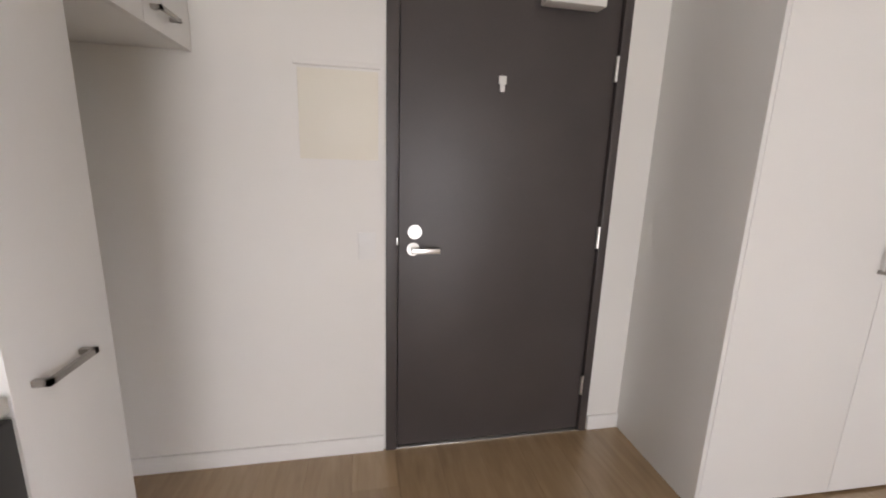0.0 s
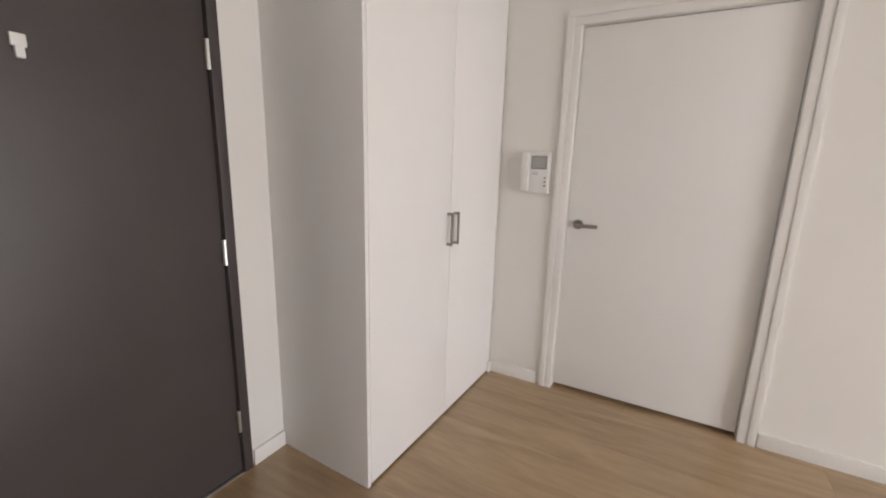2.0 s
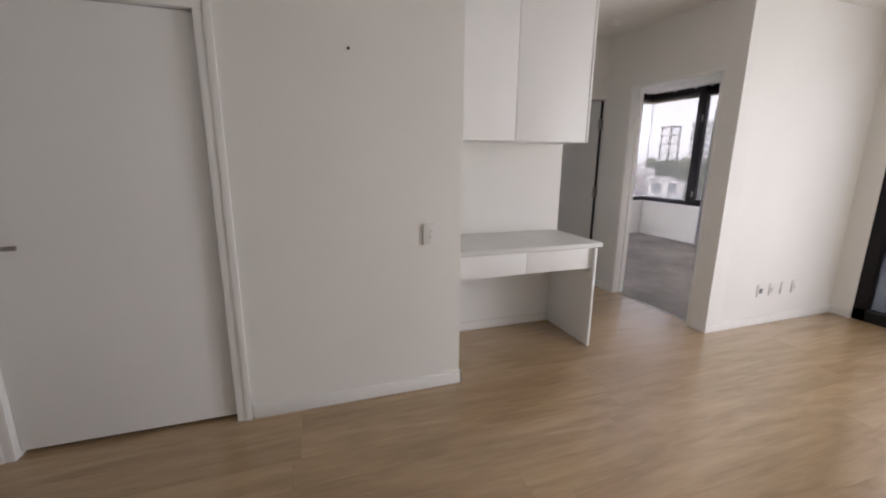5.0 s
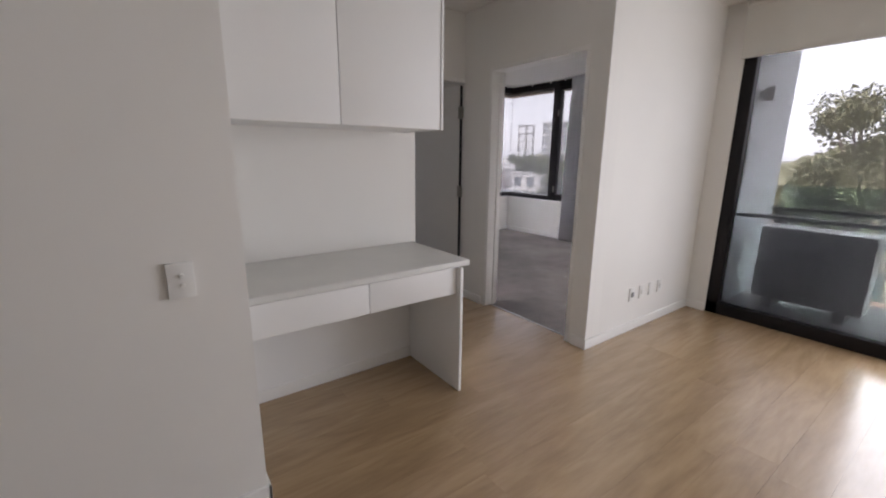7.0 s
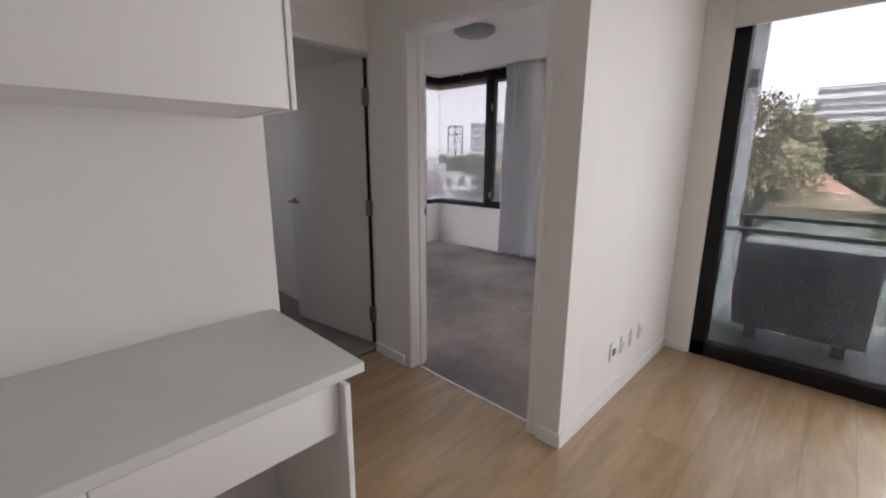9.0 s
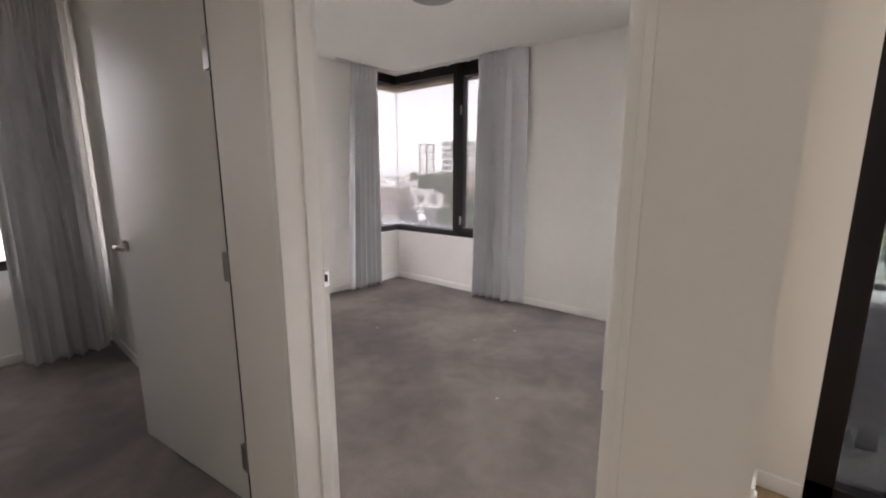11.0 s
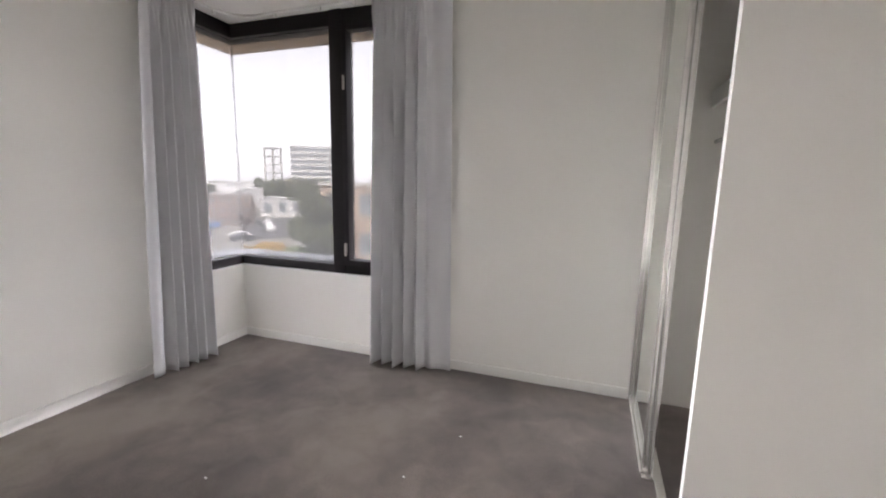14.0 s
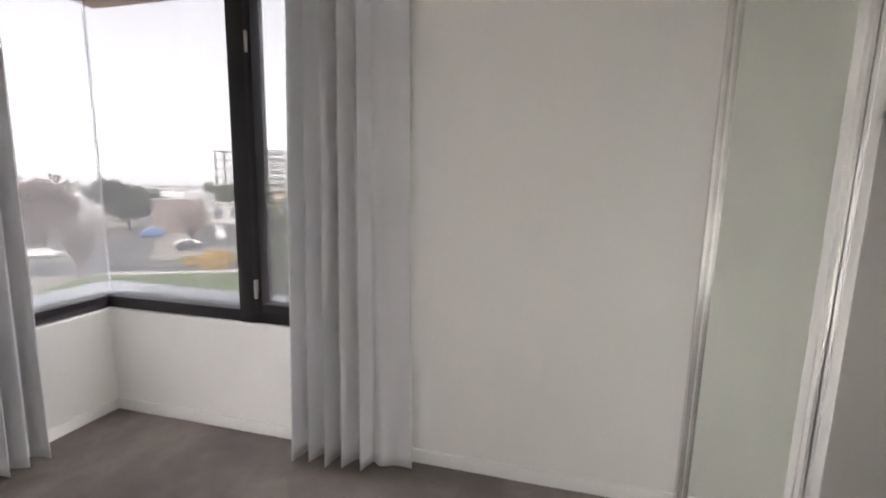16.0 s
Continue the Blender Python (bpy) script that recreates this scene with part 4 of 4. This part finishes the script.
def strip(name, pts, half, z, mat, label, cat):
    """A flat band along pts."""
    bm = bmesh.new()
    pv = []
    for i, p in enumerate(pts):
        a, b = Vector(pts[max(i - 1, 0)]), Vector(pts[min(i + 1, len(pts) - 1)])
        d = (b - a).normalized()
        nrm = Vector((-d.y, d.x)) * half
        pv.append((bm.verts.new((p[0] + nrm.x, p[1] + nrm.y, GZ + z)), bm.verts.new((p[0] - nrm.x, p[1] - nrm.y, GZ + z))))
    for (a, b), (c, d) in zip(pv, pv[1:]):
        bm.faces.new((b, a, c, d))
    bmesh.ops.recalc_face_normals(bm, faces=bm.faces)
    bmesh.ops.solidify(bm, geom=bm.faces[:], thickness=0.1)
    return structure(mesh_from(name, bm, mat, origin=(pts[0][0], pts[0][1], GZ)), label, cat)


strip("road", [(12, -78), (40, -58), (62, -46), (110, -22), (200, 10)], 5.0, 0.06, ASPHALT, "grey asphalt street", "road")
strip("road_side", [(62, -46), (84, -66), (108, -90), (150, -132)], 4.0, 0.05, ASPHALT, "grey asphalt side street with parked cars", "road")
strip("car_park", [(62, -72), (95, -100)], 9.0, 0.04, ASPHALT, "asphalt car park", "car park")
strip("pavement", [(12, -71.2), (39, -52.2), (60, -41)], 0.9, 0.16, KERB, "pale concrete pavement with a kerb", "pavement")
strip("lawn_near", [(14, -64), (36, -47), (56, -36)], 6.0, 0.14, GRASS, "green lawn strip by the street", "lawn")
strip("lawn_far", [(48, -60), (58, -53)], 3.0, 0.14, GRASS, "green verge at the corner", "lawn")


def tree(name, x, y, height, spread, mat, count, leaf, seed, label, low=0.3, bare=False, trunk=0.25):
    """Tapered trunk with limbs, and a crown of many small leaves in uneven clumps."""
    rnd = random.Random(seed)
    z = land(x, y) - 0.05
    t = base(name, x, y, z)
    bm = bmesh.new()
    tips = []
    fork = height * (0.28 if not bare else 0.2)
    add_tube(bm, (x, y, z), (x + 0.1, y, z + fork), trunk, 8, trunk * 0.75)
    limbs = 9 if not bare else 16
    for i in range(limbs):
        a = i * 2.4 + rnd.uniform(-0.4, 0.4)
        r = spread * rnd.uniform(0.35, 0.85)
        e = Vector((x + r * math.cos(a), y + r * math.sin(a), z + height * rnd.uniform(0.5, 0.93)))
        s = Vector((x + 0.1, y, z + fork * rnd.uniform(0.8, 1.0)))
        m = s.lerp(e, 0.5) + Vector((0, 0, 0.06 * height))
        add_tube(bm, s, m, trunk * 0.5, 6, trunk * 0.3)
        add_tube(bm, m, e, trunk * 0.3, 5, trunk * 0.08)
        tips.append(e)
        for _ in range(6 if bare else 2):
            o = m.lerp(e, rnd.uniform(0.0, 1.0))
            q = o + Vector((rnd.uniform(-1, 1), rnd.uniform(-1, 1), rnd.uniform(0.1, 1.0))) * spread * 0.34
            # Bare twigs are thickened to show up in the camera's distant view.
            add_tube(bm, o, q, trunk * (0.2 if bare else 0.12), 4, trunk * (0.08 if bare else 0.03))
            if not bare:
                tips.append(q)
            else:
                for _ in range(2):
                    o2 = o.lerp(q, rnd.uniform(0.2, 1.0))
                    add_tube(bm, o2, o2 + Vector((rnd.uniform(-1, 1), rnd.uniform(-1, 1), rnd.uniform(0.0, 1.0))) * spread * 0.18, trunk * 0.11, 3, trunk * 0.05)
    mesh_from("trunk", bm, BARK, t)
    if count:
        blobs = [(e, spread * rnd.uniform(0.2, 0.42)) for e in tips]
        for _ in range(6):
            a = rnd.uniform(0, 6.28)
            r = spread * rnd.uniform(0, 0.5)
            blobs.append((Vector((x + r * math.cos(a), y + r * math.sin(a), z + height * rnd.uniform(low + 0.1, 0.85))), spread * rnd.uniform(0.35, 0.55)))
        verts, faces = [], []
        for i in range(count):
            c, r = blobs[rnd.randrange(len(blobs))]
            d = Vector((rnd.gauss(0, 1), rnd.gauss(0, 1), rnd.gauss(0, 0.8))).normalized() * r * rnd.uniform(0.45, 1.05)
            o = c + d - Vector((x, y, z))
            if o.z < height * low:
                continue
            u = Vector((rnd.gauss(0, 1), rnd.gauss(0, 1), rnd.gauss(0, 1))).normalized()
            w = u.orthogonal().normalized()
            s = leaf * rnd.uniform(0.6, 1.4)
            k = len(verts)
            verts += [o - u * s, o + w * s * 0.45 + Vector((0, 0, 0.12 * s)), o + u * s, o - w * s * 0.45]
            faces.append((k, k + 1, k + 2, k + 3))
        me = bpy.data.meshes.new("crown")
        me.from_pydata(verts, [], faces)
        me.materials.append(mat)
        crown = new("crown", me)
        crown.parent = t
    return tagged(t, label, "tree")


tree("tree", 105, -82, 10.9, 6.6, LEAF_DARK, 9000, 0.45, 1, "large dense dark evergreen tree by the car park", low=0.04, trunk=0.5)
tree("tree", 96, -57, 10.4, 8.0, LEAF_RUST, 5000, 0.5, 2, "broad rusty brown winter tree", low=0.2, trunk=0.4)
tree("tree", 58, -40, 8.6, 4.5, LEAF_RUST, 0, 0.22, 3, "bare winter street tree with thickened twigs", bare=True, trunk=0.42)
tree("tree", 66, -38, 8.0, 4.0, LEAF_RUST, 0, 0.22, 4, "bare winter street tree with thickened twigs", bare=True, trunk=0.42)
tree("tree", 74, -71, 6.5, 4.5, LEAF_RUST, 0, 0.2, 5, "bare winter tree among parked cars", bare=True, trunk=0.38)
tree("tree", 84, -52, 8.0, 5.0, LEAF_RUST, 1500, 0.3, 6, "bare winter tree with brown twigs", bare=True)
tree("tree", 28.5, -37, 11.2, 3.6, LEAF_GREEN, 9000, 0.26, 7, "tall grey-green tree near the flats", low=0.1, trunk=0.3)
tree("tree", 150, -160, 11.5, 8.0, LEAF_GREEN, 3500, 0.6, 8, "green tree before the office block", low=0.2, trunk=0.4)
tree("tree", 165, -190, 12.0, 9.0, LEAF_GUM, 3500, 0.6, 9, "olive tree before the office block", low=0.2, trunk=0.4)
tree("tree", 140, -178, 11.0, 9.0, LEAF_GREEN, 3500, 0.6, 10, "green tree before the office block", low=0.2, trunk=0.4)
tree("tree", 7.6, -46, 17.2, 4.4, LEAF_GUM, 8000, 0.2, 11, "tall gum tree with an airy olive crown", low=0.42, trunk=0.35)
tree("tree", 0.3, -54, 14.2, 4.0, LEAF_GREEN, 8000, 0.25, 12, "green tree beside a tiled house", low=0.3, trunk=0.3)
tree("tree", -2.5, -58, 15.5, 5.0, LEAF_GUM, 9000, 0.28, 13, "olive green tree beside a tiled house", low=0.3, trunk=0.3)
tree("tree", 12.5, -62, 11.5, 4.0, LEAF_GREEN, 6000, 0.28, 14, "green tree behind the gum tree", low=0.3, trunk=0.3)


def shrub(x, y, sx, sy, sz, mat, seed, label):
    rnd = random.Random(seed)
    s = base("shrub", x, y, GZ + 0.1)
    lumps = [(Vector((rnd.uniform(-0.75, 0.75) * sx, rnd.uniform(-0.6, 0.6) * sy, sz * rnd.uniform(0.35, 0.6))), rnd.uniform(0.35, 0.5)) for _ in range(9)]
    verts, faces = [], []
    for i in range(5000):
        c, r = lumps[rnd.randrange(9)]
        d = Vector((rnd.gauss(0, 1), rnd.gauss(0, 1), rnd.gauss(0, 1))).normalized() * rnd.uniform(0.7, 1.0)
        o = c + Vector((d.x * sx, d.y * sy, d.z * sz)) * r
        if o.z < 0.15:
            continue
        u = Vector((rnd.gauss(0, 1), rnd.gauss(0, 1), rnd.gauss(0, 1))).normalized()
        w = u.orthogonal().normalized() * 0.10
        u = u * 0.2
        k = len(verts)
        verts += [o - u, o + w, o + u, o - w]
        faces.append((k, k + 1, k + 2, k + 3))
    me = bpy.data.meshes.new("crown")
    me.from_pydata(verts, [], faces)
    me.materials.append(mat)
    c = new("crown", me)
    c.parent = s
    bm = bmesh.new()
    for i in range(5):
        a = i * 1.26
        add_tube(bm, (x, y, GZ), (x + sx * 0.5 * math.cos(a), y + sy * 0.5 * math.sin(a), GZ + sz * 0.6), 0.08, 6, 0.02)
    mesh_from("stem", bm, BARK, s)
    tagged(s, label, "shrub")


shrub(50, -50.5, 3.8, 2.6, 2.2, LEAF_GOLD, 21, "low spreading golden-leaved autumn tree by the road")


def house_block(name, x, y, w, d, h, turn, wall, mat_roof, floors, bays, label, band=False, z=None, hip=0.0, cat="building"):
    """A building with storeys, window openings set in the walls and a roof; front along its own y."""
    z = land(x, y) if z is None else z
    b = base(name, x, y, z)
    bm = bmesh.new()
    add_box(bm, (-w / 2, -d / 2, 0), (w / 2, d / 2, h))
    body = mesh_from("wall", bm, wall, origin=(0, 0, 0))
    body.parent = b
    bm = bmesh.new()
    if hip:
        lo = [bm.verts.new((sx * (w / 2 + 0.5), sy * (d / 2 + 0.5), h)) for sx, sy in ((-1, -1), (1, -1), (1, 1), (-1, 1))]
        r = max(0.0, (w - d) / 2)
        up = [bm.verts.new((-r, 0, h + hip)), bm.verts.new((r, 0, h + hip))]
        for f in ((lo[0], lo[1], up[1], up[0]), (lo[1], lo[2], up[1]), (lo[2], lo[3], up[0], up[1]), (lo[3], lo[0], up[0]), lo[::-1]):
            bm.faces.new(f)
    else:
        add_box(bm, (-w / 2 - 0.2, -d / 2 - 0.2, h), (w / 2 + 0.2, d / 2 + 0.2, h + 0.35))
    roof = mesh_from("roof", bm, mat_roof, origin=(0, 0, 0))
    roof.parent = b
    shared = {}

    def piece(part, a, c, mat):
        """A box part; alike ones share one mesh."""
        size = tuple(round(abs(q - p), 3) for p, q in zip(a, c))
        if (part, size) not in shared:
            bm = bmesh.new()
            add_box(bm, [-v / 2 for v in size], [v / 2 for v in size])
            me = bpy.data.meshes.new(part)
            bm.to_mesh(me)
            bm.free()
            me.materials.append(mat)
            shared[part, size] = me
        ob = new(part, shared[part, size])
        ob.parent = b
        ob.location = [(p + q) / 2 for p, q in zip(a, c)]

    fh = h / floors
    for k in range(floors):
        zc = fh * (k + 0.55)
        for face in range(2):
            span, off = (w, d) if face == 0 else (d, w)
            n = max(1, int(bays * span / w))
            for i in range(n):
                c = -span / 2 + span * (i + 0.5) / n
                hw = span / n * (0.48 if band else 0.26)
                hh = fh * (0.24 if band else 0.26)
                if face == 0:
                    piece("window", (c - hw, off / 2 - 0.1, zc - hh), (c + hw, off / 2 + 0.03, zc + hh), PANE)
                    piece("sill", (c - hw - 0.05, off / 2 - 0.05, zc - hh - 0.1), (c + hw + 0.05, off / 2 + 0.14, zc - hh), KERB)
                else:
                    piece("window", (-off / 2 - 0.03, c - hw, zc - hh), (-off / 2 + 0.1, c + hw, zc + hh), PANE)
    b.rotation_euler = (0, 0, radians(turn))
    return tagged(b, label, cat)


# the front of each block faces back to the window: turned by its bearing
house_block("flats", 94, -86.5, 9.5, 9, 7.6, 40, BRICK_BROWN, GREYROOF, 3, 5, "three-storey brown brick block of flats")
house_block("low_building", 100, -118, 22, 14, 5.6, 42, WHITEWALL, GREYROOF, 1, 5, "long low white flat-roofed building")
house_block("office_block", 161.8, -214.2, 31, 20, 31.0, 30, WHITEWALL, KERB, 9, 6, "white office block with dark window bands", band=True)
house_block("neighbour_flats", 25, -42.5, 9, 10, 11.0, 12, BRICK_TAN, KERB, 3, 3, "tan brick block of flats close by")
house_block("tiled_house", 3.6, -49, 6.5, 7, 7.6, 4, BRICK_TAN, TERRACOTTA, 2, 4, "two-storey house with terracotta hip roof", hip=2.6, cat="house")
house_block("hospital", -6, -255, 46, 20, 15.0, -2, WHITEWALL, GREYROOF, 4, 10, "pale hillside block with rows of windows", band=True)
house_block("hospital_wing", 6, -235, 30, 16, 9.0, 3, WHITEWALL, GREYROOF, 3, 8, "pale hillside wing with rows of windows", band=True)


def frame_tower(x, y, w, h, levels):
    t = base("stair_tower", x, y, GZ)
    bars = []
    for sx in (-1, 1):
        for sy in (-1, 1):
            bars.append((x + sx * w / 2 - 0.3, x + sx * w / 2 + 0.3, y + sy * w / 2 - 0.3, y + sy * w / 2 + 0.3, GZ, GZ + h))
    each("column", bars, KERB, t)
    each("landing", [(x - w / 2 - 0.5, x + w / 2 + 0.5, y - w / 2 - 0.5, y + w / 2 + 0.5, GZ + h * (i + 1) / levels - 0.5, GZ + h * (i + 1) / levels) for i in range(levels)], GREYROOF, t)
    bm = bmesh.new()
    for i in range(levels):
        a, b = GZ + h * i / levels, GZ + h * (i + 1) / levels
        for sy in (-1, 1):
            add_tube(bm, (x - w / 2, y + sy * w / 2, a), (x + w / 2, y + sy * w / 2, b), 0.15, 5)
    mesh_from("brace", bm, GREYROOF, t)
    tagged(t, "open grey framed stair tower beside the office block", "tower")


frame_tower(153.0, -165.3, 5.2, 27.1, 7)


def far_suburb():
    """Low roofs and tree clumps towards the horizon."""
    rnd = random.Random(9)
    bm, bl = bmesh.new(), bmesh.new()
    for i in range(420):
        az, d = rnd.uniform(25, 75), rnd.uniform(170, 900)
        x, y = 4 + d * math.sin(radians(az)), -5 - d * math.cos(radians(az))
        if 36 < az < 46 and d < 300:
            continue
        w, l, h = rnd.uniform(8, 20), rnd.uniform(8, 16), rnd.uniform(4, 8.5)
        add_box(bm, (x - w / 2, y - l / 2, GZ - 0.1), (x + w / 2, y + l / 2, GZ + h))
    for i in range(420):
        az, d = rnd.uniform(20, 78), rnd.uniform(230, 1100)
        x, y = 4 + d * math.sin(radians(az)), -5 - d * math.cos(radians(az))
        h = rnd.uniform(3.5, 7)
        m = Matrix.LocRotScale((x, y, GZ + h * 0.5), Euler((rnd.random(), rnd.random(), 0)), (h * 0.6, h * 0.6, h * 0.5))
        r = bmesh.ops.create_icosphere(bl, subdivisions=2, radius=1, matrix=m)
        for v in r["verts"]:
            v.co += Vector((noise.noise(v.co * 0.5), noise.noise(v.co * 0.5 + Vector((9, 0, 0))), noise.noise(v.co * 0.5 + Vector((0, 9, 0))))) * h * 0.25
    tagged(mesh_from("far_houses", bm, WHITEWALL, origin=(0, 0, GZ)), "distant low pale suburban houses", "houses", kind="stuff")
    # The paler leaf colour puts distance haze into the far trees.
    tagged(mesh_from("far_woods", bl, LEAF_GUM, origin=(0, 0, GZ)), "distant suburban tree clumps", "trees", kind="stuff")
    bm = bmesh.new()
    for i in range(160):
        x, y = rnd.uniform(-60, 60), rnd.uniform(-250, -90)
        h = rnd.uniform(5, 9)
        m = Matrix.LocRotScale((x, y, land(x, y) + h * 0.4), Euler((rnd.random(), rnd.random(), 0)), (h * 0.6, h * 0.6, h * 0.5))
        r = bmesh.ops.create_icosphere(bm, subdivisions=3, radius=1, matrix=m)
        for v in r["verts"]:
            v.co += Vector((noise.noise(v.co * 0.7), noise.noise(v.co * 0.7 + Vector((9, 0, 0))), noise.noise(v.co * 0.7 + Vector((0, 9, 0))))) * h * 0.3
    tagged(mesh_from("hill_woods", bm, LEAF_GUM, origin=(0, 0, GZ)), "trees on the hillside", "trees", kind="stuff")


far_suburb()


def car(paint):
    c = base("car", 0, 0, 0)
    bm = bmesh.new()
    prof = [(-2.1, 0.35), (-2.15, 0.75), (-1.9, 0.95), (-1.2, 1.0), (-0.75, 1.42), (0.9, 1.45), (1.7, 1.0), (2.05, 0.9), (2.15, 0.6), (2.1, 0.35)]
    sides = []
    for s in (-0.85, 0.85):
        sides.append([bm.verts.new((px, s * (0.86 if pz > 1.2 else 1.0), pz)) for px, pz in prof])
    bm.faces.new(sides[0])
    bm.faces.new(sides[1][::-1])
    for i in range(len(prof)):
        j = (i + 1) % len(prof)
        bm.faces.new((sides[0][i], sides[0][j], sides[1][j], sides[1][i]))
    bmesh.ops.recalc_face_normals(bm, faces=bm.faces)
    bmesh.ops.bevel(bm, geom=bm.edges[:], offset=0.06, segments=2, affect="EDGES")
    mesh_from("body", bm, paint, c, smooth=True)
    bm = bmesh.new()
    for s in (-1, 1):
        add_box(bm, (-0.7, s * 0.73, 1.04), (1.1, s * 0.80, 1.36))
    mesh_from("window", bm, PANE, c)
    for x in (-1.3, 1.3):
        for s in (-0.82, 0.82):
            bm = bmesh.new()
            add_tube(bm, (x, s - 0.1, 0.32), (x, s + 0.1, 0.32), 0.32, 14)
            mesh_from("wheel", bm, RUBBER, c)
    return c


NAMES = ["white", "silver", "blue", "dark", "red"]
models = {}
rnd = random.Random(12)
spots = [(88 + 2.3 * i, -74.0 - 2.2 * i, 45) for i in range(6)] + [(72 + 2.4 * i, -76 - 2.4 * i, -40) for i in range(6)] + [(66 + 3.2 * i, -62.5 - 2.6 * i, 50) for i in range(2)] + [(78, -48, 27), (90, -41, 27)]
for i, (x, y, turn) in enumerate(spots):
    k = 2 if i in (0, 1) else 0 if rnd.random() < 0.6 else rnd.choice((1, 3))
    m = pose(x, y, GZ + 0.07, 0, 0, turn + rnd.uniform(-4, 4))
    if k not in models:
        models[k] = tagged(car(PAINTS[k]), NAMES[k] + " parked hatchback car", "car", "parked cars")
        models[k].matrix_basis = m
    else:
        copy_thing(models[k], m)


# ---- floor planks ----
def planks():
    """Boards that run along y, in staggered rows."""
    rnd = random.Random(4)
    wide, long = 0.19, 1.83
    shared = {}
    x = WX
    end = LX + 0.02
    while x < end - 0.01:
        a, b = x, min(x + wide, end)
        for c in (LW, DW + 0.02, 3.5, DE - 0.02):
            if a + 0.012 < c < b - 0.012:
                b = c
        mid = (a + b) / 2
        top = NY + 0.03 if mid < EX + 0.06 else -1.61 if mid < 3.5 else -2.86
        low = SY - 0.02 if mid < LW else -3.918 if DW < mid < DE else LY
        y = top + rnd.uniform(0.1, 1.7)
        while y > low:
            v1, v0 = min(y, top), max(y - long, low)
            if v1 - v0 > 0.02:
                key = (round(b - a, 3), round(v1 - v0, 3))
                if key not in shared:
                    bm = bmesh.new()
                    W, L = b - a - 0.0006, v1 - v0 - 0.0006
                    add_box(bm, (-W / 2, -L / 2, -0.012), (W / 2, L / 2, 0.0))
                    me = bpy.data.meshes.new("plank")
                    bm.to_mesh(me)
                    bm.free()
                    me.materials.append(PLANK)
                    shared[key] = me
                ob = new("plank", shared[key])
                ob.parent = floor
                ob.matrix_parent_inverse = floor.matrix_basis.inverted()
                ob.location = (mid, (v0 + v1) / 2, 0)
            y -= long
        x = b


planks()
